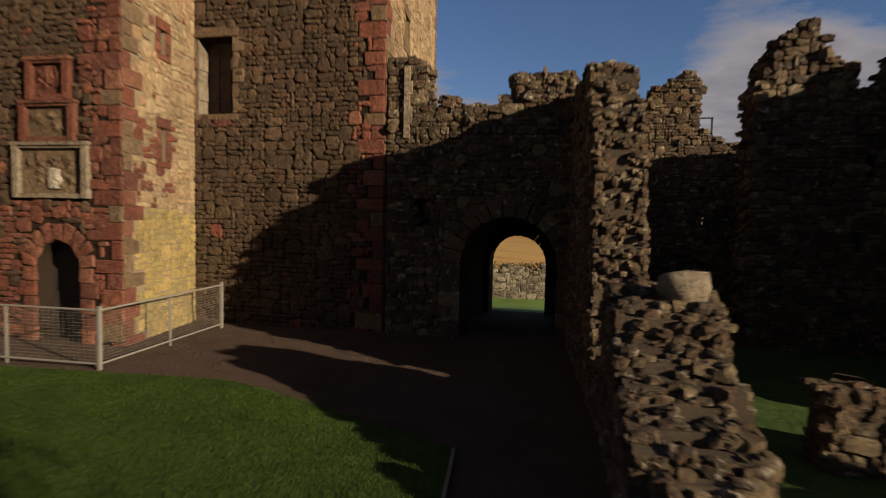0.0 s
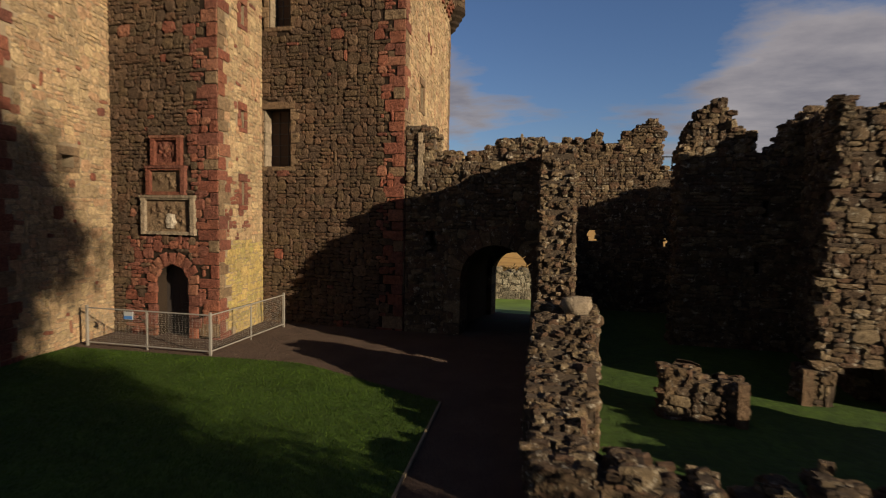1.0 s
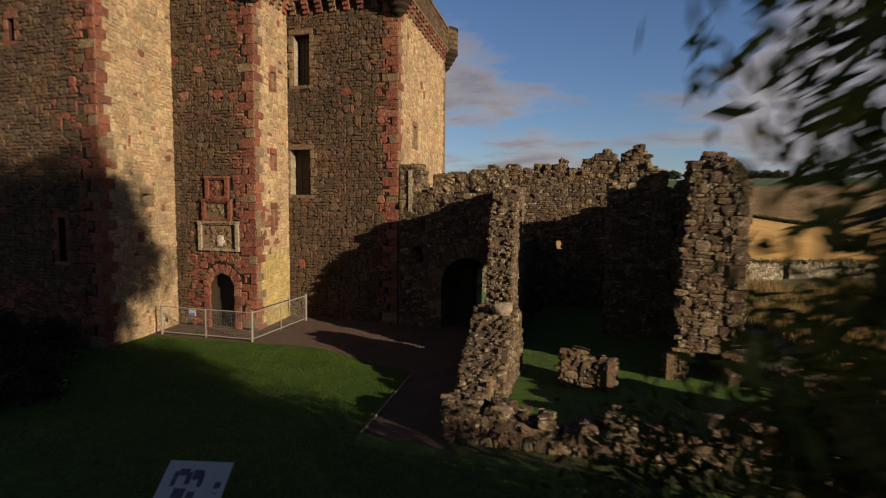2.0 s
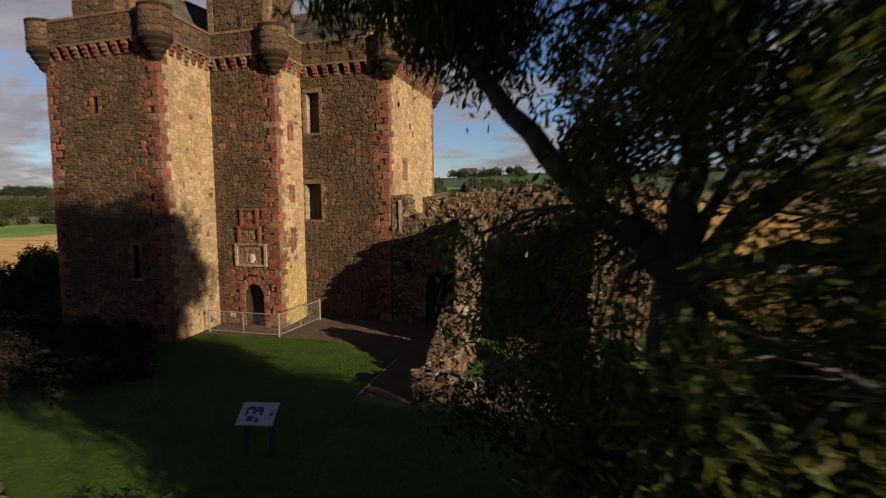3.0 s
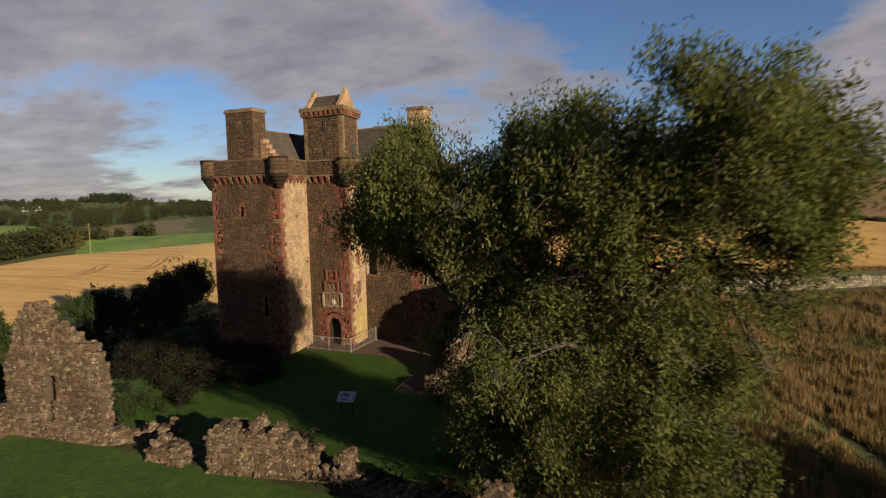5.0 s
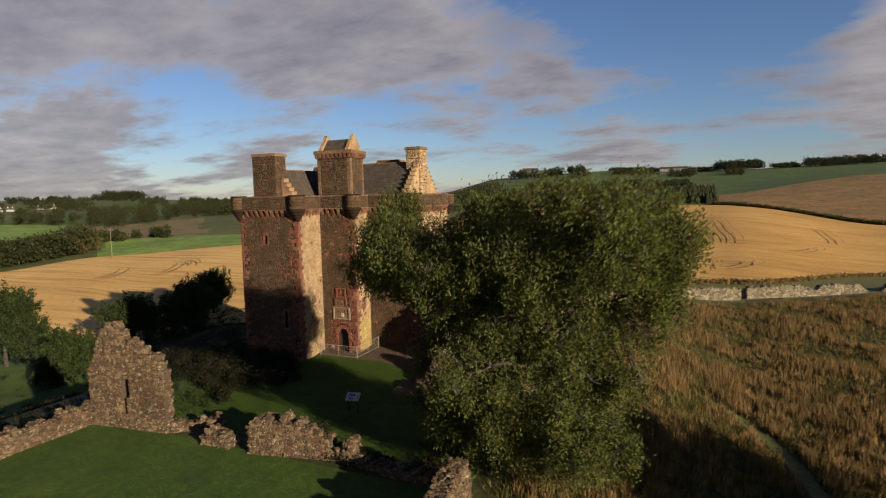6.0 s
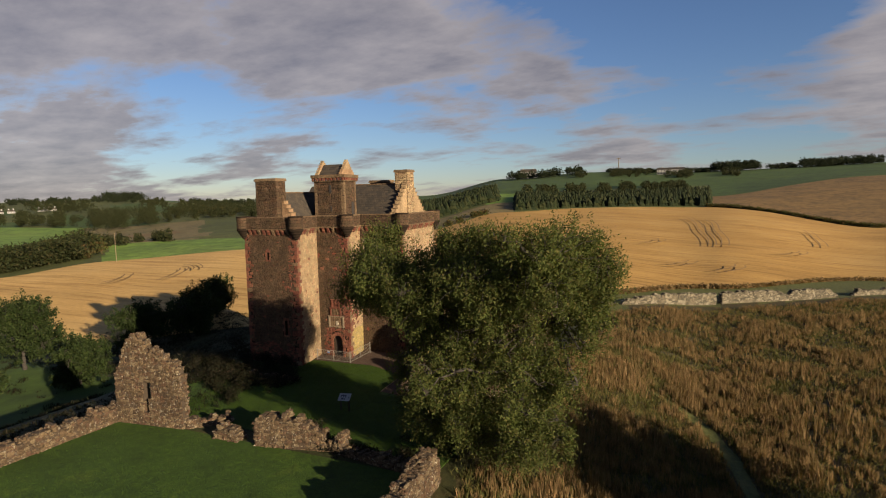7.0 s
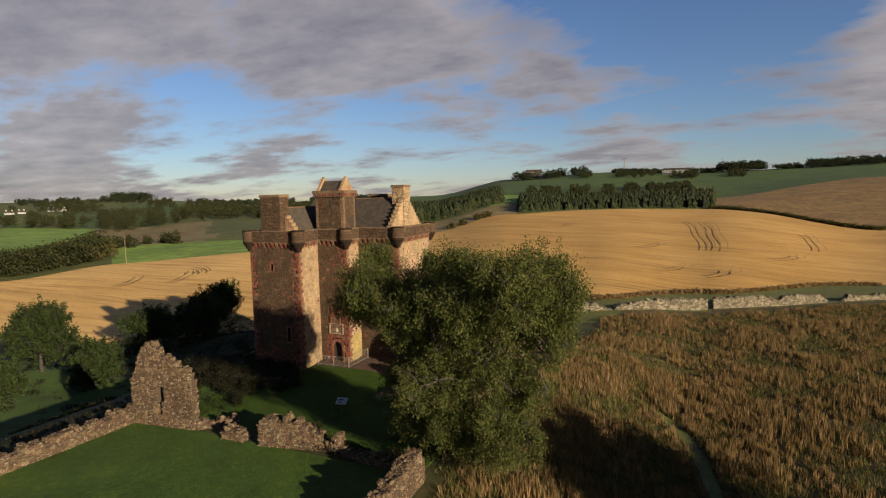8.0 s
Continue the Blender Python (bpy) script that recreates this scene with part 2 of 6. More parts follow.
def slate_material():
    m = Nodes("stone_slates", 0.75, 0.35)
    c = m.ramp(m.piece_random(), [(0.0, (0.040, 0.031, 0.022)), (0.33, (0.050, 0.038, 0.026)), (0.66, (0.033, 0.027, 0.020))], True)
    n = m.noise(14, 6, 0.7)
    c = m.mix(0.7, c, m.ramp(n, [(0.3, grey(0.6)), (0.7, grey(1.4))]), "MULTIPLY")
    return m.finish(c, n, 0.3, 0.02)


SLATE = slate_material()


def leaf_material(name, colours, translucent=0.35):
    m = Nodes(name, 0.7, 0.12)
    c = m.ramp(m.piece_random(), [(k / len(colours), c) for k, c in enumerate(colours)], True)
    c = m.mix(0.8, c, m.ramp(m.noise(0.9, 3), [(0.3, grey(0.5)), (0.7, grey(1.4))]), "MULTIPLY")
    m.finish(c)
    tr = m.add("ShaderNodeBsdfTranslucent")
    m.link(m.mix(1.0, c, (1.3, 1.35, 0.6), "MULTIPLY"), tr.inputs[0])
    mixer = m.add("ShaderNodeMixShader", Fac=translucent)
    m.link(m.bsdf.outputs[0], mixer.inputs[1])
    m.link(tr.outputs[0], mixer.inputs[2])
    m.link(mixer.outputs[0], m.nt.nodes["Material Output"].inputs[0])
    return m.mat


ASH_LEAF = leaf_material("ash_leaves", [(0.052, 0.065, 0.016), (0.067, 0.083, 0.020), (0.040, 0.052, 0.013), (0.087, 0.096, 0.025), (0.081, 0.074, 0.022)], 0.38)
# dark weeds, taken near black so the colour also supplies missing shade
HERB_LEAF = leaf_material("shade_dark_herbage", [(0.008, 0.010, 0.003), (0.013, 0.011, 0.005), (0.007, 0.009, 0.002), (0.018, 0.013, 0.006)], 0.15)
SHRUB_LEAF = leaf_material("shrub_leaves", [(0.020, 0.030, 0.006), (0.030, 0.039, 0.007), (0.039, 0.047, 0.010)])
BROWN_LEAF = leaf_material("dry_shrub_leaves", [(0.061, 0.045, 0.016), (0.049, 0.051, 0.015), (0.086, 0.054, 0.021), (0.041, 0.048, 0.013)])
FIR = leaf_material("fir_needles", [(0.010, 0.015, 0.005), (0.015, 0.020, 0.006), (0.022, 0.025, 0.008)], 0.1)
TREE_LEAF = leaf_material("sycamore_leaves", [(0.015, 0.025, 0.006), (0.022, 0.035, 0.008), (0.032, 0.042, 0.011), (0.019, 0.028, 0.007)], 0.2)
REED = leaf_material("dry_rushes", [(0.168, 0.102, 0.046), (0.138, 0.086, 0.039), (0.205, 0.128, 0.062), (0.108, 0.076, 0.033), (0.155, 0.110, 0.048)], 0.25)
MEADOW = leaf_material("meadow_blades", [(0.094, 0.080, 0.026), (0.068, 0.068, 0.019), (0.124, 0.090, 0.034), (0.058, 0.064, 0.017)], 0.25)
BLADE = leaf_material("grass_blades", [(0.023, 0.046, 0.003), (0.032, 0.062, 0.005), (0.046, 0.074, 0.007), (0.028, 0.045, 0.004)], 0.3)
DARK_LEAF = leaf_material("evergreen_leaves", [(0.010, 0.015, 0.006), (0.015, 0.020, 0.007), (0.021, 0.024, 0.010)], 0.1)
WOOD_LEAF = leaf_material("woodland_leaves", [(0.015, 0.020, 0.006), (0.022, 0.026, 0.008), (0.032, 0.030, 0.010), (0.018, 0.021, 0.007)], 0.15)
BARK = plain("bark", (0.034, 0.028, 0.021), 0.9, 0, 0.45, 6)

# ---- builders ----


class Mesh:
    """Collects vertices and faces of one mesh."""

    def __init__(self):
        self.v, self.f = [], []

    def add(self, verts, faces):
        k = len(self.v)
        self.v += [tuple(p) for p in verts]
        self.f += [tuple(k + i for i in f) for f in faces]
        return self

    def box(self, x0, y0, z0, x1, y1, z1, m=None):
        p = [Vector((x, y, z)) for z in (z0, z1) for x, y in ((x0, y0), (x1, y0), (x1, y1), (x0, y1))]
        if m is not None:
            p = [m @ q for q in p]
        return self.add(p, [(3, 2, 1, 0), (4, 5, 6, 7), (0, 1, 5, 4), (1, 2, 6, 5), (2, 3, 7, 6), (3, 0, 4, 7)])

    def prism(self, pts, z0, z1):
        n = len(pts)
        self.add([(x, y, z0) for x, y in pts] + [(x, y, z1) for x, y in pts],
                 [tuple(range(n - 1, -1, -1)), tuple(range(n, 2 * n))] + [(i, (i + 1) % n, n + (i + 1) % n, n + i) for i in range(n)])
        return self

    def lathe(self, profile, cx, cy, n=20, cap=True):
        k = len(self.v)
        for r, z in profile:
            self.v += [(cx + r * math.cos(2 * math.pi * i / n), cy + r * math.sin(2 * math.pi * i / n), z) for i in range(n)]
        for j in range(len(profile) - 1):
            self.f += [(k + j * n + i, k + j * n + (i + 1) % n, k + (j + 1) * n + (i + 1) % n, k + (j + 1) * n + i) for i in range(n)]
        if cap:
            self.f.append(tuple(k + (len(profile) - 1) * n + i for i in range(n)))
        return self

    def tube(self, a, b, ra, rb, n=6):
        a, b = Vector(a), Vector(b)
        d = (b - a).normalized()
        s = d.orthogonal().normalized()
        t = d.cross(s)
        ring = lambda c, r: [c + r * (math.cos(2 * math.pi * i / n) * s + math.sin(2 * math.pi * i / n) * t) for i in range(n)]
        return self.add(ring(a, ra) + ring(b, rb), [(i, (i + 1) % n, n + (i + 1) % n, n + i) for i in range(n)] + [tuple(range(n - 1, -1, -1)), tuple(range(n, 2 * n))])

    def data(self, name, material, smooth=False):
        me = bpy.data.meshes.new(name)
        me.from_pydata(self.v, [], self.f)
        me.materials.append(material)
        if smooth:
            me.polygons.foreach_set("use_smooth", [True] * len(me.polygons))
        me.update()
        return me


def thing(name, label, category, kind="", group=""):
    ob = new(name)
    ob.empty_display_size = 0.2
    return tagged(ob, label, category, group, kind)


def part(name, mesh, material, parent, label="", smooth=False):
    ob = new(name, mesh.data(name, material, smooth))
    ob.parent = parent
    return tagged(ob, label)


def whole(name, mesh, material, label, category, kind="", group="", smooth=False):
    return tagged(new(name, mesh.data(name, material, smooth)), label, category, group, kind)


# Unit stones: a rounded front on an eight-sided outline, x and z in -0.5..0.5, y outwards 0..1
def unit_stones(count, seed, low=0.09, high=0.31, loose=0.065, inset=0.8):
    rng = np.random.RandomState(seed)
    out = []
    for _ in range(count):
        c = rng.uniform(low, high, 8)
        ring = [(-.5 + c[0], -.5), (.5 - c[1], -.5), (.5, -.5 + c[2]), (.5, .5 - c[3]), (.5 - c[4], .5), (-.5 + c[5], .5), (-.5, .5 - c[6]), (-.5, -.5 + c[7])]
        ring = np.array(ring) + rng.uniform(-loose, loose, (8, 2))
        back = np.column_stack([ring[:, 0], np.full(8, -0.5), ring[:, 1]])
        mid = np.column_stack([ring[:, 0] * 0.97, rng.uniform(0.35, 0.65, 8), ring[:, 1] * 0.97])
        front = np.column_stack([ring[:, 0] * inset, rng.uniform(0.6, 1.15, 8), ring[:, 1] * inset])
        tip = np.array([[rng.uniform(-.1, .1), 1.1, rng.uniform(-.1, .1)]])
        faces = [(8 * j + i, 8 * j + (i + 1) % 8, 8 * j + 8 + (i + 1) % 8, 8 * j + 8 + i) for j in range(2) for i in range(8)]
        faces += [(16 + i, 16 + (i + 1) % 8, 24) for i in range(8)]
        out.append((np.vstack([back, mid, front, tip]), faces))
    return out


# Unit lumps: closed, rough blocks in a cube of side 1
def unit_lumps(count, seed):
    rng = np.random.RandomState(seed)
    grid = [(x, y, z) for x in (-1, 0, 1) for y in (-1, 0, 1) for z in (-1, 0, 1) if (x, y, z) != (0, 0, 0)]
    index = {p: i for i, p in enumerate(grid)}
    faces = []
    for axis in range(3):
        for side in (-1, 1):
            for a in (-1, 0):
                for b in (-1, 0):
                    quad = []
                    for da, db in ((0, 0), (1, 0), (1, 1), (0, 1)):
                        p = [0, 0, 0]
                        p[axis], p[(axis + 1) % 3], p[(axis + 2) % 3] = side, a + da, b + db
                        quad.append(index[tuple(p)])
                    faces.append(tuple(quad if side > 0 else quad[::-1]))
    out = []
    for _ in range(count):
        v = np.array(grid, float)
        v *= (0.5 / np.linalg.norm(v, axis=1) ** 0.38)[:, None]
        out.append((v + rng.uniform(-0.11, 0.11, v.shape), faces))
    return out


STONES, LUMPS, BLOCKS = unit_stones(24, 3), unit_lumps(10, 4), unit_stones(10, 6, 0.03, 0.09, 0.03, 0.9)
FLAT = [(np.array([(-.5, -.5, -.5), (.5, -.5, -.5), (.5, -.5, .5), (-.5, -.5, .5), (-.5, .8, -.5), (.5, .8, -.5), (.5, .8, .5), (-.5, .8, .5), (-.44, 1, -.44), (.44, 1, -.44), (.44, 1, .44), (-.44, 1, .44)]),
         [(0, 1, 5, 4), (1, 2, 6, 5), (2, 3, 7, 6), (3, 0, 4, 7), (4, 5, 9, 8), (5, 6, 10, 9), (6, 7, 11, 10), (7, 4, 8, 11), (8, 9, 10, 11)])]
SHARED = {}


def placed(x_axis, y_axis, z_axis, at):
    m = Matrix.Identity(4)
    for k, col in enumerate((x_axis, y_axis, z_axis, at)):
        for r in range(3):
            m[r][k] = col[r]
    return m


def emit(items, name, piece, material, parent, limit=0, near=None, label=""):
    """items: (unit shapes' key, index, matrix). Some become pieces of their own, the rest one joined part."""
    shapes = {"s": STONES, "l": LUMPS, "f": FLAT, "b": BLOCKS}
    if near is not None:
        items = sorted(items, key=lambda it: near(it[2].translation))
    for key, i, m in items[:limit]:
        tag = (key, i, material.name)
        if tag not in SHARED:
            me = bpy.data.meshes.new(piece)
            me.from_pydata([tuple(p) for p in shapes[key][i][0]], [], shapes[key][i][1])
            me.materials.append(material)
            SHARED[tag] = me
        ob = new(piece, SHARED[tag])
        ob.parent = parent
        ob.matrix_basis = m
    rest = items[limit:]
    if rest:
        vs, fs, k = [], [], 0
        for key, i, m in rest:
            v, f = shapes[key][i]
            a = np.array(m)
            vs.append(v @ a[:3, :3].T + a[:3, 3])
            fs += [tuple(k + q for q in face) for face in f]
            k += len(v)
        me = bpy.data.meshes.new(name)
        me.from_pydata(np.vstack(vs).tolist(), [], fs)
        me.materials.append(material)
        ob = new(name, me)
        ob.parent = parent
        tagged(ob, label, kind="stuff")


def rubble(width, height, rng, cell=0.13, big=4):
    """Random rubble packed in a rectangle: (u, v, w, h) of each stone's middle and size."""
    nu, nv = max(1, round(width / cell)), max(1, round(height / cell))
    cu, cv = width / nu, height / nv
    used = np.zeros((nu, nv), bool)
    out = []
    for j in range(nv):
        for i in range(nu):
            if used[i, j]:
                continue
            w = rng.choice([1, 2, 2, 3, 3, 4, 5][: big + 3])
            h = rng.choice([1, 1, 1, 2, 2, 3] if w > 2 else [1, 1, 2] if w > 1 else [1])
            w, h = min(w, nu - i), min(h, nv - j)
            while w > 1 and used[i:i + w, j].any():
                w -= 1
            while h > 1 and used[i:i + w, j:j + h].any():
                h -= 1
            used[i:i + w, j:j + h] = True
            out.append(((i + w / 2) * cu, (j + h / 2) * cv, w * cu, h * cv))
    return out


def on_face(layout, p0, p1, z0, rng, out, proud=0.05, joint=0.018, jitter=3.0, keep=None):
    """Stones laid on the upright face from p0 to p1, whose outside is to the right of that way."""
    d = Vector((p1[0] - p0[0], p1[1] - p0[1], 0)).normalized()
    nrm = Vector((d.y, -d.x, 0))
    items = []
    for u, v, w, h in layout:
        if keep and not keep(u, z0 + v):
            continue
        turn = Matrix.Rotation(radians(rng.uniform(-jitter, jitter)), 3, nrm)
        depth = proud * rng.uniform(0.5, 1.5)
        at = Vector((p0[0], p0[1], z0)) + d * u + Vector((0, 0, v)) + nrm * out
        items.append(("s", rng.randint(len(STONES)), placed(turn @ d * (w - joint) * 1.03, nrm * depth, turn @ Vector((0, 0, 1)) * (h - joint) * 1.03, at)))
    return items


def seg_len(p0, p1):
    return math.hypot(p1[0] - p0[0], p1[1] - p0[1])

# ---- ground: one sheet out to the horizon ----
CENTRE = (25.0, -37.0)
# bearing from CENTRE; then distance and height of: near edge of the stubble, its far edge, strip beyond, foot of the hills, skyline
LAND = [
    (-63.8, (132, -8.0), (215, -6.0), (253, -6.0), (533, -5.5), (1910, 23.4)),
    (-56.0, (112, -8.0), (219, -3.5), (288, -2.5), (485, -8.2), (1742, 26.9)),
    (-44.7, (106, -6.5), (210, -1.5), (284, -2.1), (475, -1.3), (1590, 8.1)),
    (-27.1, (97, -3.4), (259, -0.4), (330, 1.1), (430, 4.4), (1507, 16.4)),
    (-19.1, (100, -2.9), (332, 5.0), (403, 9.6), (525, 16.1), (1115, 44.7)),
    (-10.8, (110, -3.2), (373, 5.8), (446, 7.5), (623, 18.1), (1147, 54.1)),
    (-0.3, (129, -4.5), (421, 4.1), (533, 9.8), (723, 20.2), (1115, 47.8)),
    (12.4, (168, -6.6), (355, -5.3), (664, 25.2), (894, 36.4), (1279, 56.6)),
]


def smooth(a, b, x):
    t = min(1.0, max(0.0, (x - a) / (b - a)))
    return t * t * (3 - 2 * t)


def land(az, k):
    az = min(12.4, max(-63.8, az))
    for a, b in zip(LAND, LAND[1:]):
        if az <= b[0]:
            f = smooth(a[0], b[0], az)
            return a[k][0] + f * (b[k][0] - a[k][0]), a[k][1] + f * (b[k][1] - a[k][1])
    return LAND[-1][k]


def near_z(x, y):
    a, b, c = 4.0 * smooth(9, 24, x), 3.6 * smooth(11, 46, y), 7.5 * smooth(-18, -45, x)
    return -(a ** 3 + b ** 3 + c ** 3) ** (1 / 3)


def ground_z(x, y):
    r = math.hypot(x - CENTRE[0], y - CENTRE[1])
    az = math.degrees(math.atan2(x - CENTRE[0], y - CENTRE[1]))
    marks = [land(az, k) for k in range(1, 6)]
    if r <= marks[0][0]:
        f = smooth(0.72, 1.0, r / marks[0][0])
        return near_z(x, y) * (1 - f) + marks[0][1] * f
    for (r0, z0), (r1, z1) in zip(marks, marks[1:]):
        if r <= r1:
            return z0 + (z1 - z0) * (r - r0) / (r1 - r0)
    return marks[-1][1] - (r - marks[-1][0]) * 0.06


def build_ground():
    azs = [-66 + 0.3 * i for i in range(275)]
    azs += [azs[-1] + (360 - (azs[-1] - azs[0])) * i / 90 for i in range(1, 90)]
    steps = [44, 16, 6, 8, 14, 3]
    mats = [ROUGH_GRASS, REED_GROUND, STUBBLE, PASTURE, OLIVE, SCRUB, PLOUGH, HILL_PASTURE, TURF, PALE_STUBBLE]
    verts, faces, index = [], [], []
    rings = sum(steps) + 1
    for az in azs:
        fold = az if az < 180 else az - 360
        marks = [(0.0, 0)] + [land(fold, k) for k in range(1, 6)] + [(4800.0, -150)]
        for k, n in enumerate(steps):
            for i in range(n if k < 5 else n + 1):
                r = marks[k][0] + (marks[k + 1][0] - marks[k][0]) * i / n
                x, y = CENTRE[0] + r * math.sin(radians(az)), CENTRE[1] + r * math.cos(radians(az))
                verts.append((x, y, ground_z(x, y) + (0.6 * noise.noise((x / 60, y / 60, 0.0)) if r > 160 else 0)))
    for j, az in enumerate(azs):
        fold = az if az < 180 else az - 360
        for i in range(rings - 1):
            a, b = j * rings + i, ((j + 1) % len(azs)) * rings + i
            faces.append((a, a + 1, b + 1, b))
            cx, cy, _ = verts[a]
            if i < 44:
                index.append(3 if 19 < cy < 52 and -14 < cx < 4 else 1 if cx > 11 and -14 < cy < 64 + (cx - 15) * 0.79 else 8 if cx > 5 and cy > 50 else 7 if cx < -24 + 2 * noise.noise((cx / 4, cy / 4, 3.0)) and cy < 12 else 0)
            elif i < 60:
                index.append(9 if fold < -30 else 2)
            elif i < 66:
                west = fold + 1.5 * noise.noise((i * 0.5, fold * 0.2, 1.0))
                index.append(5 if west < -56.5 else 3 if fold < -44 else 4 if fold < -18.5 else 5 if fold < -0.4 else 6)
            elif i < 74:
                west = fold + 2.0 * noise.noise((i * 0.45, fold * 0.15, 2.0))
                index.append((3 if west < -57 else 6 if i in (70, 71) and -55 < west < -50.5 else 4 if west < -48.5 else 5) if fold < -21 else 3 if fold < -18 else 5 if fold < -0.4 else 7)
            elif fold < -30:
                rise = (i - 74) / 14
                west = fold + 2.0 * noise.noise((i * 0.6, fold * 0.15, 4.0))
                if rise < 0.07:
                    index.append(3 if west < -58 else 4 if west < -49.5 else 5)
                elif (west + 52) ** 2 / 14 + (rise - 0.45) ** 2 / 0.03 < 1 or (west + 44) ** 2 / 9 + (rise - 0.3) ** 2 / 0.008 < 1:
                    index.append(7)
                else:
                    index.append(5 if noise.noise((fold * 0.35, rise * 5, 9.0)) > -0.25 else 7)
            else:
                index.append(7)
    me = bpy.data.meshes.new("ground")
    me.from_pydata(verts, [], faces)
    for m in mats:
        me.materials.append(m)
    me.polygons.foreach_set("material_index", index)
    me.polygons.foreach_set("use_smooth", [True] * len(faces))
    me.update()
    tagged(new("ground", me), "rolling farmland with stubble fields, pasture and rough grass", "ground", kind="structure")


build_ground()


def patch(name, pts, z, material, label, category):
    m = Mesh()
    m.prism(pts, z - 0.9, z)
    return whole(name, m, material, label, category, "structure")


LAWN_EDGE = [(-1.1, 6.35), (-3.1, 7.25), (-4.5, 7.85), (-5.1, 8.02), (-6.0, 8.0), (-7.35, 7.85), (-11.3, 7.6), (-11.5, 5.2), (-18.5, 5.2), (-18.5, -7.4), (9.2, -7.4), (9.2, 1.8), (0.9, 2.1), (-0.68, 2.3)]
patch("gravel_path", [(-12.3, 12.7), (-12.3, 4.0), (-1.5, 1.6), (1.3, 1.6), (0.9, 13.4), (-4.0, 13.4), (-4.0, 12.7)], 0.02, GRAVEL, "reddish brown gravel path beside the lawn", "path")
patch("lawn", LAWN_EDGE[::-1], 0.05, LAWN, "mown green lawn in the castle court", "lawn")
patch("lawn_inner", [(1.0, 3.0), (8.0, 3.0), (8.0, 18.5), (1.0, 18.5)], 0.045, LAWN, "mown grass floor inside the ruined range", "lawn")
patch("lawn_south", [(-15.2, -9.2), (-15.2, -34), (10.2, -34), (9.4, -8.6)], 0.04, LAWN, "mown green lawn outside the ruined wall", "lawn")


def edging():
    m = Mesh()
    for (x0, y0), (x1, y1) in (((-1.1, 6.35), (-0.68, 2.3)),):
        d = Vector((x1 - x0, y1 - y0, 0))
        m.box(0, -0.02, -0.1, d.length, 0.02, 0.06, Matrix.Translation((x0, y0, 0)) @ d.to_track_quat("X", "Z").to_matrix().to_4x4())
    whole("lawn_edging", m, TIMBER, "pale timber board edging the lawn", "edging", "structure")


edging()


def gravel_chips():
    """Loose chips over the gravel, each a small four-sided point."""
    rng = np.random.RandomState(77)
    k = 9000
    x, y = rng.uniform(-11.5, 0.4, k), rng.uniform(2.0, 12.3, k)
    top = np.interp(x, [-11.3, -7.35, -5.1, -4.5, -3.1, -1.1, -0.7], [7.6, 7.85, 8.02, 7.85, 7.25, 6.35, 2.2])
    on = (y > top + 0.05) & ((x > -8.6) | (y < 9.4))
    x, y = x[on], y[on]
    k = len(x)
    s, a = rng.uniform(0.008, 0.024, k), rng.uniform(0, 6.283, k)
    v = np.empty((k, 4, 3, 3))
    for q in range(4):
        for e in (0, 1):
            t = a + (q + e) * 1.571
            v[:, q, e] = np.column_stack([x + s * np.cos(t), y + s * 0.8 * np.sin(t), np.full(k, 0.018)])
        v[:, q, 2] = np.column_stack([x, y, 0.02 + s * 0.8])
    tri_mesh("gravel_chips", v.reshape(-1, 3), 3, CORE, "loose stone chips on the gravel", "gravel")


def lawn_blades(name, boxes, per_m2, label):
    """Upright blades over rectangles (x0, y0, x1, y1) of the lawn."""
    rng = np.random.RandomState(8)
    vs, n = [], 0
    for x0, y0, x1, y1 in boxes:
        k = int((x1 - x0) * (y1 - y0) * per_m2)
        p = np.column_stack([rng.uniform(x0, x1, k), rng.uniform(y0, y1, k)])
        if name == "grass_court":
            top = np.interp(p[:, 0], [-11.3, -7.35, -5.1, -4.5, -3.1, -1.1], [7.6, 7.85, 8.02, 7.85, 7.25, 6.35])
            p = p[(p[:, 1] < top) & ((p[:, 0] < -0.7 - (p[:, 1] - 2.3) * 0.1) | (p[:, 1] < 2.0))]
        k = len(p)
        a, h, w = rng.uniform(0, 6.283, k), rng.uniform(0.02, 0.055, k), rng.uniform(0.003, 0.006, k)
        lean = rng.normal(0, 0.025, (k, 2))
        base = np.full(k, 0.045)
        v = np.empty((k, 3, 3))
        v[:, 0] = np.column_stack([p[:, 0] - w * np.cos(a), p[:, 1] - w * np.sin(a), base])
        v[:, 1] = np.column_stack([p[:, 0] + w * np.cos(a), p[:, 1] + w * np.sin(a), base])
        v[:, 2] = np.column_stack([p[:, 0] + lean[:, 0], p[:, 1] + lean[:, 1], base + h])
        vs.append(v.reshape(-1, 3))
    tri_mesh(name, np.vstack(vs), 3, BLADE, label, "grass")


def tri_mesh(name, verts, corners, material, label="", category="", parent=None):
    """A mesh of loose triangles or quads from an array of corners."""
    n = len(verts) // corners
    me = bpy.data.meshes.new(name)
    me.vertices.add(len(verts))
    me.vertices.foreach_set("co", np.asarray(verts, np.float32).ravel())
    me.loops.add(len(verts))
    me.loops.foreach_set("vertex_index", np.arange(len(verts), dtype=np.int32))
    me.polygons.add(n)
    me.polygons.foreach_set("loop_start", np.arange(0, len(verts), corners, dtype=np.int32))
    me.materials.append(material)
    me.update(calc_edges=True)
    ob = new(name, me)
    if parent is not None:
        ob.parent = parent
    return tagged(ob, label, category, kind="stuff")


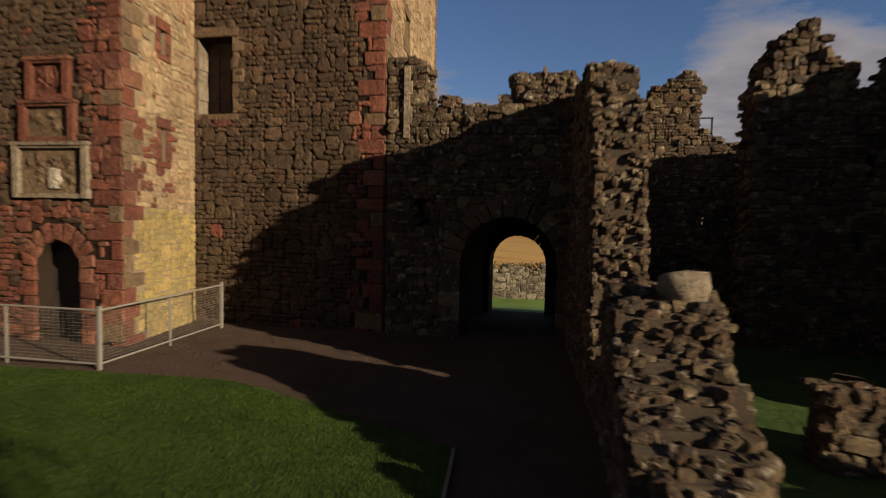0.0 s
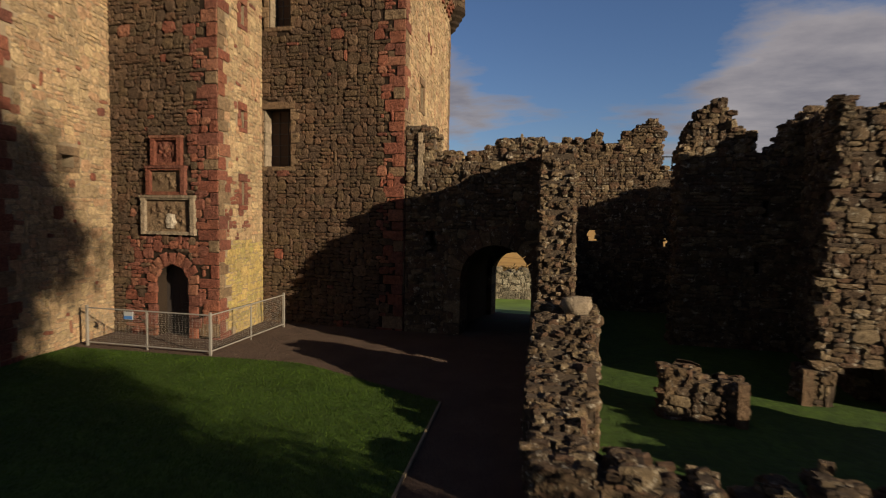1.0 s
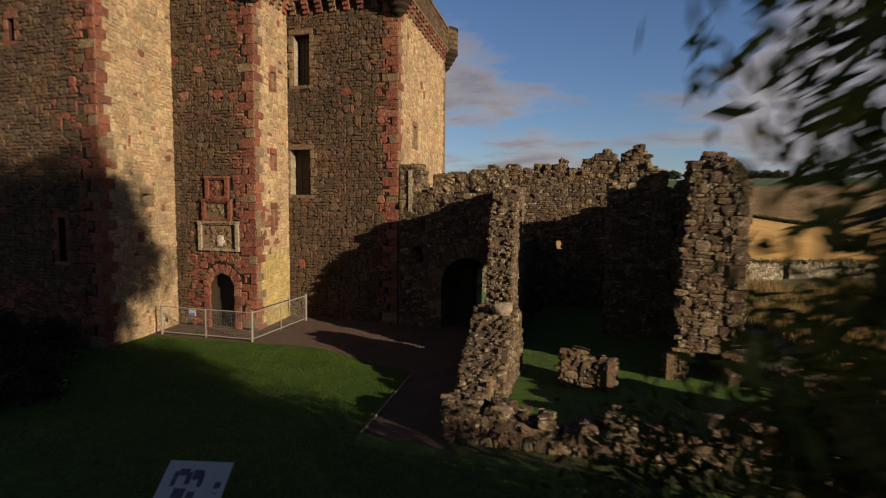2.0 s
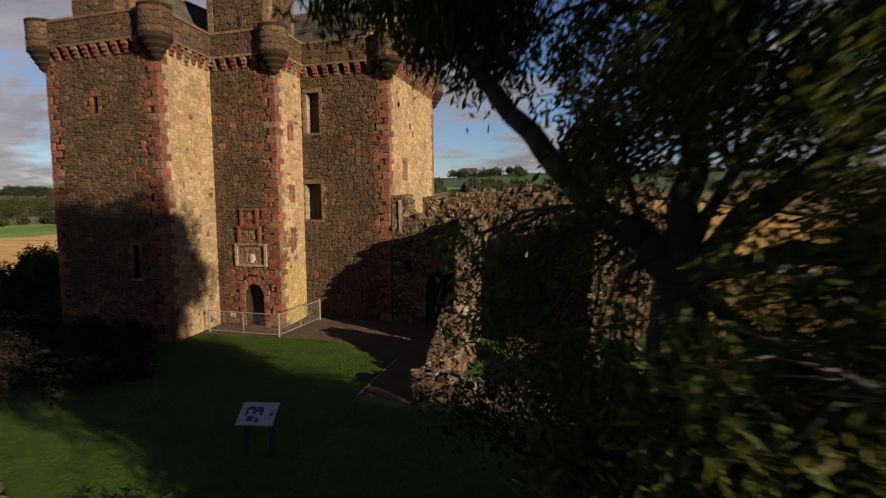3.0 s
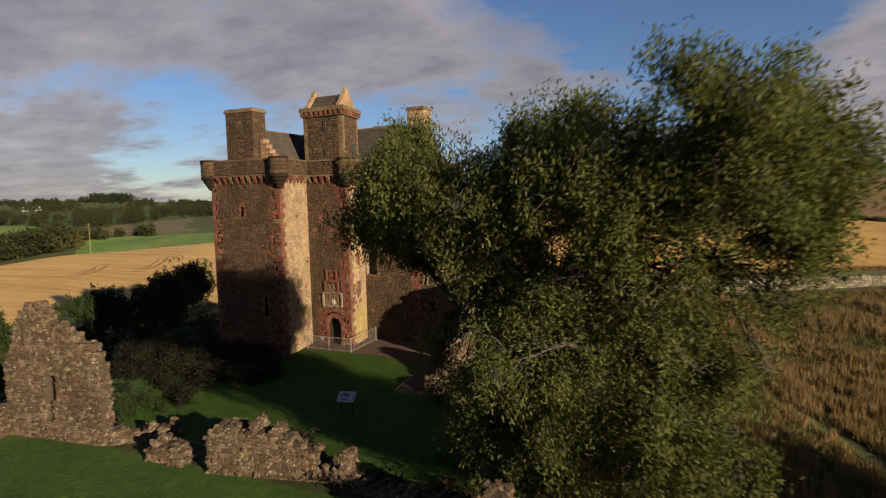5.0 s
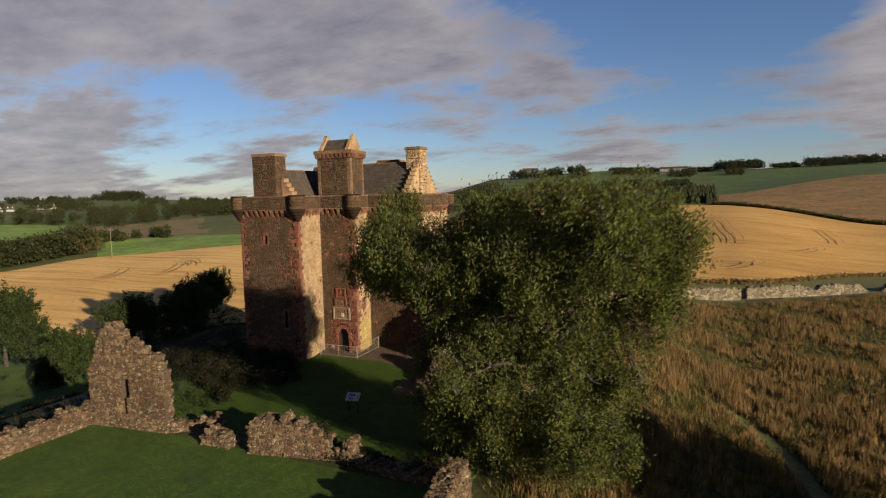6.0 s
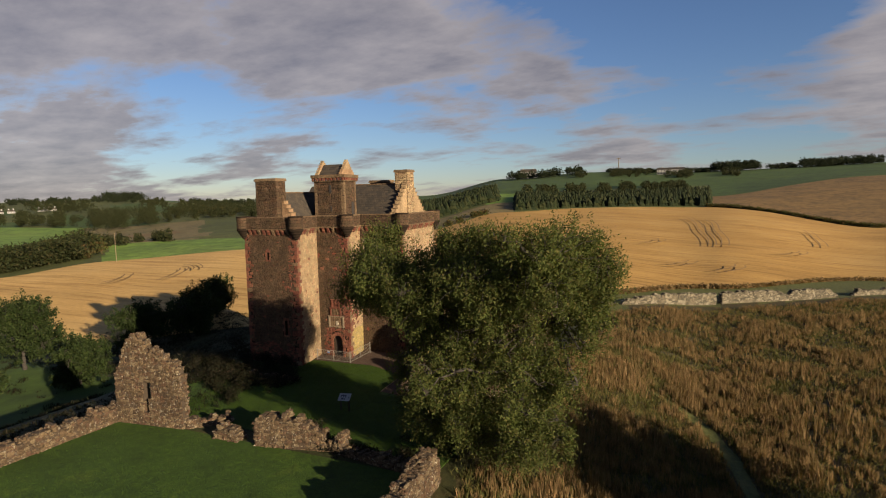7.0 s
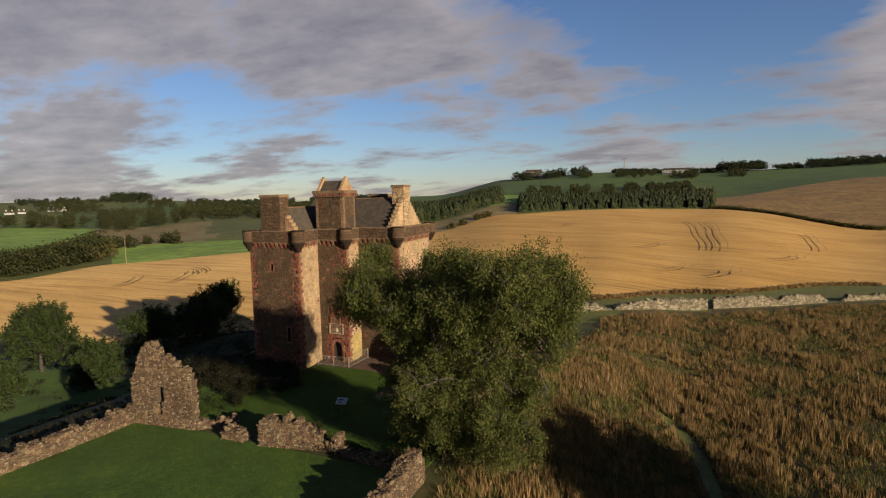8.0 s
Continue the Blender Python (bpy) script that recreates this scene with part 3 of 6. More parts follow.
lawn_blades("grass_court", [(-11.3, -1.0, -0.6, 8.1), (-0.6, -7.2, 8.5, 1.7), (-14, -7.2, -0.6, -1.0)], 1500, "short green grass blades of the court lawn")

gravel_chips()

# ---- the castle ----
A, B, C, D, E, F, G, H = (-17.4, 5.62), (-11.15, 5.62), (-11.95, 9.57), (-8.35, 9.57), (-8.8, 12.4), (-3.95, 12.4), (-4.9, 21.4), (-19.2, 21.4)
castle = thing("tower_house", "roofed medieval tower house of grey rubble with red sandstone corners", "castle")
TOP = 12.7


def wall_face(mesh, p0, p1, z0, z1, holes, deep=0.9):
    """An upright face with openings (u0, u1, z0, z1), each with its reveals."""
    d = Vector((p1[0] - p0[0], p1[1] - p0[1], 0))
    length = d.length
    d.normalize()
    inward = Vector((-d.y, d.x, 0))
    at = lambda u, z, w=0.0: Vector((p0[0], p0[1], z)) + d * u + inward * w
    us = sorted({0.0, length, *[h[0] for h in holes], *[h[1] for h in holes]})
    zs = sorted({z0, z1, *[h[2] for h in holes], *[h[3] for h in holes]})
    for a, b in zip(us, us[1:]):
        for c, e in zip(zs, zs[1:]):
            mu, mz = (a + b) / 2, (c + e) / 2
            if any(h[0] < mu < h[1] and h[2] < mz < h[3] for h in holes):
                continue
            mesh.add([at(a, c), at(b, c), at(b, e), at(a, e)], [(0, 1, 2, 3)])
    for a, b, c, e in holes:
        mesh.add([at(a, c), at(b, c), at(b, e), at(a, e), at(a, c, deep), at(b, c, deep), at(b, e, deep), at(a, e, deep)],
                 [(0, 4, 5, 1), (1, 5, 6, 2), (2, 6, 7, 3), (3, 7, 4, 0)])


HOLES = {
    "AB": [(2.68, 2.95, 9.85, 10.55), (4.45, 4.75, 2.8, 4.2)],
    "BC": [(2.05, 2.5, 4.7, 5.0)],
    "CD": [(1.55, 2.62, -0.1, 2.08)],
    "DE": [(1.35, 1.55, 3.8, 4.5), (1.35, 1.55, 6.1, 6.6), (1.35, 1.6, 9.1, 9.7)],
    "EF": [(0.07, 1.03, 5.07, 6.88), (0.28, 1.03, 9.45, 11.42)],
    "FG": [(2.3, 2.8, 7.2, 8.0)],
}
EDGES = [("AB", A, B), ("BC", B, C), ("CD", C, D), ("DE", D, E), ("EF", E, F), ("FG", F, G), ("GH", G, H), ("HA", H, A)]


def castle_walls():
    m = Mesh()
    for key, p0, p1 in EDGES:
        # sunward sides get much paler harling, part of their sunlight in the colour
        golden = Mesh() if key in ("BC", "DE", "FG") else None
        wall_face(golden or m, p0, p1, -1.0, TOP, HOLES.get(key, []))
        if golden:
            part("wall_face", golden, BUFF_MORTAR, castle, "golden lichened wall face, sunlit tone partly in its colour")
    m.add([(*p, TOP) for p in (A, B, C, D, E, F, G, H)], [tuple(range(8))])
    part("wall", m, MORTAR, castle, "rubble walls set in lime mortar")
    # closing boards behind the openings, coloured like the shade inside
    for key, p0, p1 in EDGES:
        d = Vector((p1[0] - p0[0], p1[1] - p0[1], 0)).normalized()
        inward = Vector((-d.y, d.x, 0))
        for a, b, c, e in HOLES.get(key, []):
            mm = Mesh()
            tall = e - c > 1.0
            back = 0.42 if tall else 0.35
            mx = placed(d, inward, (0, 0, 1), Vector((p0[0], p0[1], 0)) + inward * back)
            mm.box(a, 0, c, b, 0.05, e, mx)
            if key == "CD":
                continue
            win = part("window", mm, RECESS_BROWN if tall else DARK_ROOM, castle, "window opening closed by a board in shaded brown" if tall else "deep dark window opening")
            if key == "EF":
                # left side only: thin pale stones paint the sunlit strip of the reveal
                lining = Mesh()
                for q in range(5):
                    lining.box(a, -back + 0.02, c + (e - c) * q / 5 + 0.006, a + 0.035 + 0.012 * (q % 2), -0.02, c + (e - c) * (q + 1) / 5 - 0.006, mx)
                part("window_reveal", lining, PALE_STONE, win, "left window reveal, made pale for its sunlit strip")
            if tall:
                bars = Mesh()
                for q in range(1, 3):
                    bars.box(a + (b - a) * q / 3 - 0.012, -0.03, c, a + (b - a) * q / 3 + 0.012, -0.005, e, mx)
                for q in range(1, 5):
                    bars.box(a, -0.03, c + (e - c) * q / 5 - 0.012, b, -0.005, c + (e - c) * q / 5 + 0.012, mx)
                part("glazing_bars", bars, LEAD, win)


castle_walls()


PANELS = ((-10.83, -9.06, 2.93, 4.02), (-10.64, -9.36, 4.05, 4.84), (-10.47, -9.47, 4.87, 5.68))


def castle_stones():
    rng = np.random.RandomState(21)
    rngq = np.random.RandomState(22)
    greys, reds, buffs, dressed, mossy = [], [], [], [], []
    for key, p0, p1 in EDGES[:6]:
        length = seg_len(p0, p1)
        holes = HOLES[key]
        d = Vector((p1[0] - p0[0], p1[1] - p0[1], 0)).normalized()
        nrm = Vector((d.y, -d.x, 0))
        left_corner = key in ("AB", "BC", "DE", "FG")
        right_corner = key in ("AB", "CD", "EF", "FG")
        # quoins, alternately long and short
        z, k = -0.2, 0 if key in ("AB", "CD", "EF") else 1
        lengths = []
        while z < TOP - 0.1:
            h = 0.28 + 0.1 * ((k * 7919) % 5) / 4
            long_, short = 0.42 + 0.25 * ((k * 31) % 4) / 3, 0.26 + 0.06 * ((k * 17) % 3)
            w = long_ if k % 2 else short
            lengths.append((z, z + h, w))
            for side, on in ((0, left_corner), (1, right_corner)):
                if on:
                    u = w / 2 if side == 0 else length - w / 2
                    at = Vector((p0[0], p0[1], z + h / 2)) + d * u + nrm * 0.005
                    lst = dressed if key == "FG" and side == 1 or (k * 13 + side) % 7 < (3 if key == "DE" or key == "FG" else 1) else reds
                    lst.append(("b", rngq.randint(len(BLOCKS)), placed(d * (w - 0.006), nrm * (0.022 + 0.014 * rngq.rand()), Vector((0, 0, h - 0.006)), at)))
            z, k = z + h, k + 1

        def taken(u, z):
            for a, b, w in lengths:
                if a <= z < b:
                    if left_corner and u < w + 0.03:
                        return True
                    if right_corner and u > length - w - 0.03:
                        return True
            return any(a - 0.17 < u < b + 0.17 and c - 0.12 < z < e + 0.2 for a, b, c, e in holes) or \
                (key == "CD" and (1.15 < u < 3.0 and z < 2.5 and math.hypot(u - 2.085, max(0, z - 1.55)) < 0.92 or any(x0 - 0.04 < C[0] + u < x1 + 0.04 and z0 - 0.04 < z < z1 + 0.06 for x0, x1, z0, z1 in PANELS)))

        # finer, paler rubble on sunward sides; some of the sun is painted in
        sunward_face = key in ("BC", "DE", "FG")
        lay = rubble(length, TOP, rng, 0.115 if sunward_face else 0.11, 3)
        out = on_face(lay, p0, p1, 0.0, rng, 0.0, 0.026 if sunward_face else 0.045, 0.018 if sunward_face else 0.010, 9, lambda u, z: not taken(u, z))
        for it in out:
            p = it[2].translation
            u = (Vector((p.x, p.y, 0)) - Vector((p0[0], p0[1], 0))).dot(d)
            q = rng.rand()
            red = 0.012
            if key == "CD":
                red = 0.88 if u > 2.75 and p.z < 7.8 else 0.75 if p.z < 2.9 and u > 0.6 else 0.5 if u > 2.7 else 0.03
            if key == "AB":
                red = 0.7 if (u > 5.3 or u < 0.7) and q > 0.3 else 0.45 if p.z < 2.0 else 0.35 if 3.9 < u < 5.6 and 6.8 < p.z < 7.6 else 0.02
            if key == "DE":
                red = 0.6 if 0.3 < u < 1.9 and 2.8 < p.z < 4.6 else 0.03 if p.z > 2.75 else 0.0
            if key == "BC":
                red = 0.3 if u < 0.5 else 0.02
            if key == "EF":
                red = 0.7 if u > length - 0.75 else 0.03 if p.z < 3 else 0.012
            if rng.rand() < red:
                reds.append(it)
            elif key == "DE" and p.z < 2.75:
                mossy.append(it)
            elif sunward_face:
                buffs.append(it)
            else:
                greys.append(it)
        # dressed margins round the openings
        for a, b, c, e in holes:
            if key == "CD":
                continue
            small = e - c < 1
            lst = reds if key in ("AB", "DE") else dressed
            n = max(2, round((e - c) / 0.33))
            for side in (0, 1):
                for q in range(n):
                    w = 0.2 if small else 0.2 + 0.12 * ((q + side) % 2)
                    u = a - w / 2 if side == 0 else b + w / 2
                    at = Vector((p0[0], p0[1], c + (q + 0.5) * (e - c) / n)) + d * u + nrm * 0.004
                    lst.append(("b", rngq.randint(len(BLOCKS)), placed(d * (w - 0.01), nrm * 0.035, Vector((0, 0, (e - c) / n - 0.01)), at)))
            for zz, hh in ((c - 0.07, 0.13), (e + 0.12, 0.22)):
                at = Vector((p0[0], p0[1], zz)) + d * ((a + b) / 2) + nrm * 0.004
                lst.append(("f", 0, placed(d * (b - a + 0.34), nrm * 0.045, Vector((0, 0, hh)), at)))
    court = lambda p: (p - Vector((-7.5, 10.5, 1.5))).length
    emit(greys, "rubble_facing", "stone", GREY_STONE, castle, 300, court, "grey whinstone rubble")
    emit(reds, "red_facing", "red_stone", RED_STONE, castle, 300, court, "red sandstone blocks")
    emit(buffs, "buff_facing", "buff_stone", BUFF_STONE, castle, 200, court, "lichened buff rubble, made paler on the sunward sides")
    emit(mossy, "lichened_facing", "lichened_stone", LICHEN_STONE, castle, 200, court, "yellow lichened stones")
    emit(dressed, "dressed_facing", "dressed_stone", DRESSED, castle, 300, court)


def door_and_panels():
    d, nrm = Vector((1, 0, 0)), Vector((0, -1, 0))
    cx, y0, r, spring = C[0] + 2.085, C[1], 0.535, 1.55
    # spandrels that round the head of the doorway
    m = Mesh()
    arc = [(cx + r * math.cos(a), spring + r * math.sin(a)) for a in [math.pi * k / 14 for k in range(15)]]
    for k in range(14):
        (xa, za), (xb, zb) = arc[k], arc[k + 1]
        for ya, yb in ((y0, y0 + 0.5),):
            m.add([(xa, ya, za), (xb, ya, zb), (xb, ya, 2.085), (xa, ya, 2.085), (xa, yb, za), (xb, yb, zb)], [(0, 1, 2, 3), (0, 4, 5, 1)])
    part("door_arch", m, MORTAR, castle)
    stones = []
    for k in range(9):
        a = math.pi * (k + 0.5) / 9
        mid = Vector((cx + (r + 0.17) * math.cos(a), y0 - 0.01, spring + (r + 0.17) * math.sin(a)))
        rad = Vector((math.cos(a), 0, math.sin(a)))
        tan = Vector((math.sin(a), 0, -math.cos(a)))
        stones.append(("b", k, placed(tan * 0.235, nrm * 0.06, rad * (0.34 + 0.04 * (k % 2)), mid)))
    for side in (-1, 1):
        for q in range(5):
            w = 0.30 + 0.12 * (q % 2)
            stones.append(("b", q, placed(d * w, nrm * 0.06, Vector((0, 0, 0.305)), Vector((cx + side * (r + w / 2), y0 - 0.01, 0.155 + q * 0.31)))))
    emit(stones, "arch_facing", "voussoir", RED_STONE, castle, 40)
    leaf = Mesh()
    for k in range(5):
        leaf.box(cx - 0.53 + k * 0.212, y0 + 0.36, 0, cx - 0.53 + k * 0.212 + 0.207, y0 + 0.42, 2.08)
    door = part("door", leaf, DARK_WOOD, castle, "dark plank door standing in shade")
    yett = Mesh()
    for k in range(7):
        yett.box(cx + 0.02 + k * 0.07, y0 + 0.28, 0.0, cx + 0.035 + k * 0.07, y0 + 0.295, 1.0)
    for k in range(10):
        yett.box(cx + 0.0, y0 + 0.27, 0.05 + k * 0.1, cx + 0.5, y0 + 0.285, 0.065 + k * 0.1)
    part("iron_grille", yett, RUST, door)
    # three framed armorial panels, one above the other
    for k, (x0, x1, z0, z1) in enumerate(PANELS):
        fr = Mesh()
        t = 0.13
        fr.box(x0, y0 - 0.13, z0, x0 + t, y0 + 0.02, z1)
        fr.box(x1 - t, y0 - 0.13, z0, x1, y0 + 0.02, z1)
        fr.box(x0 + t, y0 - 0.11, z1 - t * 0.8, x1 - t, y0 + 0.02, z1)
        fr.box(x0 + t, y0 - 0.11, z0, x1 - t, y0 + 0.02, z0 + t * 0.7)
        fr.box(x0 - 0.03, y0 - 0.15, z1 - 0.05, x1 + 0.03, y0 + 0.02, z1 + 0.02)
        panel = part("armorial_panel", fr, RED_STONE if k else PALE_STONE, castle, "carved stone frame above the door")
        fill = Mesh()
        rng = random.Random(k)
        fill.box(x0 + t, y0 - 0.03, z0 + t * 0.7, x1 - t, y0 + 0.02, z1 - t * 0.8)
        for _ in range(26 if k != 1 else 8):
            x, z = rng.uniform(x0 + t + 0.12, x1 - t - 0.12), rng.uniform(z0 + 0.25, z1 - 0.25)
            s = rng.uniform(0.04, 0.13)
            fill.add([(x - s, y0 - 0.03, z - s * 1.3), (x + s, y0 - 0.03, z - s), (x + s * 0.8, y0 - 0.03, z + s * 1.2), (x - s, y0 - 0.03, z + s), (x, y0 - 0.085, z)], [(0, 1, 4), (1, 2, 4), (2, 3, 4), (3, 0, 4)])
        part("carving", fill, (DRESSED, DRESSED, RED_STONE)[k], panel, "weathered carved shield")
        if k == 0:
            pale = Mesh()
            pale.lathe([(0.0, -0.3), (0.16, -0.28), (0.2, -0.1), (0.15, 0.1), (0.0, 0.16)], 0, 0, 10, False)
            ob = part("pale_patch", pale, WHITE_STONE, panel, "pale worn stone figure")
            ob.matrix_basis = Matrix.Translation((-9.88, y0 - 0.03, 3.40)) @ Matrix.Diagonal((1, 0.35, 1, 1))


def offset_ring(ring, dist):
    out = []
    n = len(ring)
    for i in range(n):
        p, q, r = Vector(ring[i - 1]), Vector(ring[i]), Vector(ring[(i + 1) % n])
        a, b = (q - p).normalized(), (r - q).normalized()
        na, nb = Vector((a.y, -a.x)), Vector((b.y, -b.x))
        bis = (na + nb) / (1 + na.dot(nb))
        out.append(q + bis * dist)
    return out


RING = [A, B, C, D, E, F, G, H]


def parapet():
    outer, inner = offset_ring(RING, 0.24), offset_ring(RING, -0.08)
    n = len(RING)
    rng = np.random.RandomState(5)
    m = Mesh()
    for i in range(n):
        j = (i + 1) % n
        m.prism([tuple(outer[i]), tuple(outer[j]), tuple(inner[j]), tuple(inner[i])][::1], TOP + 0.05, 13.75)
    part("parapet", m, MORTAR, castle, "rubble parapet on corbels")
    cope = Mesh()
    o2, i2 = offset_ring(RING, 0.29), offset_ring(RING, -0.14)
    for i in range(n):
        j = (i + 1) % n
        cope.prism([tuple(o2[i]), tuple(o2[j]), tuple(i2[j]), tuple(i2[i])], 13.752, 13.87)
    part("coping", cope, DRESSED, castle)
    string = Mesh()
    for i in range(n):
        j = (i + 1) % n
        string.prism([tuple(o2[i]), tuple(o2[j]), tuple(RING[j]), tuple(RING[i])], TOP - 0.02, TOP + 0.09)
    part("string_course", string, DRESSED, castle)
    stones = []
    for i in range(6):
        p0, p1 = outer[i], outer[i + 1]
        stones += on_face(rubble((p1 - p0).length, 0.92, rng, 0.14, 4), p0, p1, TOP + 0.11, rng, 0.0, 0.03, 0.02, 2)
    emit(stones, "parapet_facing", "parapet_stone", GREY_STONE, castle, 0)
    # stepped corbels, one mesh shared
    unit = Mesh()
    for out, z0, z1 in ((0.11, -0.50, -0.34), (0.19, -0.34, -0.18), (0.27, -0.18, -0.02)):
        unit.add([(x, y, z) for z in (z0, z1) for x, y in ((-0.13, 0.02), (0.13, 0.02), (0.13, -out), (-0.13, -out))],
                 [(0, 1, 2, 3), (7, 6, 5, 4), (1, 0, 4, 5), (2, 1, 5, 6), (3, 2, 6, 7), (0, 3, 7, 4)])
    me = unit.data("corbel", RED_STONE)
    me2 = unit.data("corbel", DRESSED)
    for i, (key, p0, p1) in enumerate(EDGES[:6]):
        length = seg_len(p0, p1)
        d = Vector((p1[0] - p0[0], p1[1] - p0[1], 0)).normalized()
        k = max(2, round((length - 0.5) / 0.52))
        for q in range(k):
            u = 0.35 + (length - 0.7) * q / (k - 1)
            ob = new("corbel", me if q % 3 else me2)
            ob.parent = castle
            ob.matrix_basis = placed(d, Vector((-d.y, d.x, 0)), (0, 0, 1), Vector((p0[0], p0[1], TOP)) + d * u)
    # rounds at the outer corners
    for x, y in (A, B, D, F, G):
        t = Mesh()
        t.lathe([(0.06, 11.75), (0.24, 11.9), (0.24, 12.0), (0.38, 12.12), (0.38, 12.22), (0.52, 12.36), (0.52, 12.46), (0.66, 12.6), (0.66, 12.76),
                 (0.62, 12.78), (0.62, 13.8), (0.67, 13.81), (0.67, 13.94), (0.4, 13.94), (0.4, 13.3)], x, y, 22)
        ob = part("corner_round", t, MORTAR, castle, "round corbelled corner turret")
        ring = []
        for course in range(4):
            for k in range(11):
                a = 2 * math.pi * (k + 0.5 * (course % 2)) / 11
                out = Vector((math.cos(a), math.sin(a), 0))
                ring.append(("s", (k * 3 + course) % 14, placed(Vector((-out.y, out.x, 0)) * 0.36, out * 0.035, Vector((0, 0, 0.25)), Vector((x, y, 12.92 + 0.26 * course)) + out * 0.605)))
        emit(ring, "round_facing", "round_stone", GREY_STONE, ob, 0)


def roof_slope(p00, p10, p01, p11, items, rng):
    """Slates on the slope with eaves p00-p10 and ridge p01-p11."""
    p00, p10, p01, p11 = map(Vector, (p00, p10, p01, p11))
    along, up = (p10 - p00), (p01 - p00)
    nrm = along.cross(up).normalized()
    rows, cols = max(1, round(up.length / 0.30)), max(1, round(along.length / 0.36))
    for j in range(rows):
        for i in range(cols + 1):
            f = min(1.0, max(0.0, (i + (0.5 if j % 2 else 0.0)) / cols))
            a = p00.lerp(p10, f).lerp(p01.lerp(p11, f), (j + 0.5) / rows)
            tilt = up.normalized() * (up.length / rows * 1.15) + nrm * -0.02
            items.append(("f", 0, placed(along.normalized() * (along.length / cols - 0.012) * (0.5 if f in (0.0, 1.0) else 1), nrm * (0.022 + 0.012 * rng.rand()), tilt, a + nrm * 0.015)))


def stack(name, x0, y0, x1, y1, z0, z1, label, seed):
    m = Mesh()
    m.box(x0, y0, z0, x1, y1, z1)
    ob = part(name, m, MORTAR, castle, label)
    rng = np.random.RandomState(seed)
    items = []
    for p0, p1 in (((x0, y0), (x1, y0)), ((x1, y0), (x1, y1)), ((x0, y1), (x0, y0))):
        items += on_face(rubble(seg_len(p0, p1), z1 - z0, rng, 0.14, 4), p0, p1, z0, rng, 0.0, 0.035, 0.02, 2)
    emit(items, "stack_facing", "stack_stone", GREY_STONE if seed % 2 else BUFF_STONE, ob, 0)
    c = Mesh()
    c.box(x0 - 0.1, y0 - 0.1, z1, x1 + 0.1, y1 + 0.1, z1 + 0.16)
    c.box(x0 - 0.05, y0 - 0.05, z1 + 0.16, x1 + 0.05, y1 + 0.05, z1 + 0.26)
    part("cope", c, DRESSED, ob)
    return ob


def gable(axis, at, mid, half, z0, z1, thick, steps, seed):
    """A crow-stepped gable. axis 'x': it faces along y."""
    m = Mesh()
    right = []
    for k in range(steps):
        w, h0, h1 = half * (1 - k / steps) + 0.12, z0 + 0.1 + (z1 - z0) * k / steps, z0 + 0.1 + (z1 - z0) * (k + 1) / steps
        right += [(w, h0), (w, h1)]
    outline = right + [(-w, h) for w, h in right[::-1]]
    n = len(outline)
    spot = (lambda w, h, t: (mid + w, at + t, h)) if axis == "x" else (lambda w, h, t: (at + t, mid + w, h))
    m.add([spot(w, h, 0) for w, h in outline] + [spot(w, h, thick) for w, h in outline], [tuple(range(n)), tuple(range(2 * n - 1, n - 1, -1))] + [(i, n + i, n + (i + 1) % n, (i + 1) % n) for i in range(n)])
    ob = part("gable", m, BUFF_STONE, castle, "crow-stepped gable")
    for k in range(steps):
        for side in (-1, 1):
            c = Mesh()
            w = half * (1 - k / steps) + 0.12
            h1 = z0 + (z1 - z0) * (k + 1) / steps + 0.1
            e = mid + side * w
            lo, hi = min(e - side * 0.34, e + side * 0.03), max(e - side * 0.34, e + side * 0.03)
            if axis == "x":
                c.box(lo, at - 0.04, h1, hi, at + thick + 0.04, h1 + 0.08)
            else:
                c.box(at - 0.04, lo, h1, at + thick + 0.04, hi, h1 + 0.08)
            part("crow_step", c, DRESSED, ob)


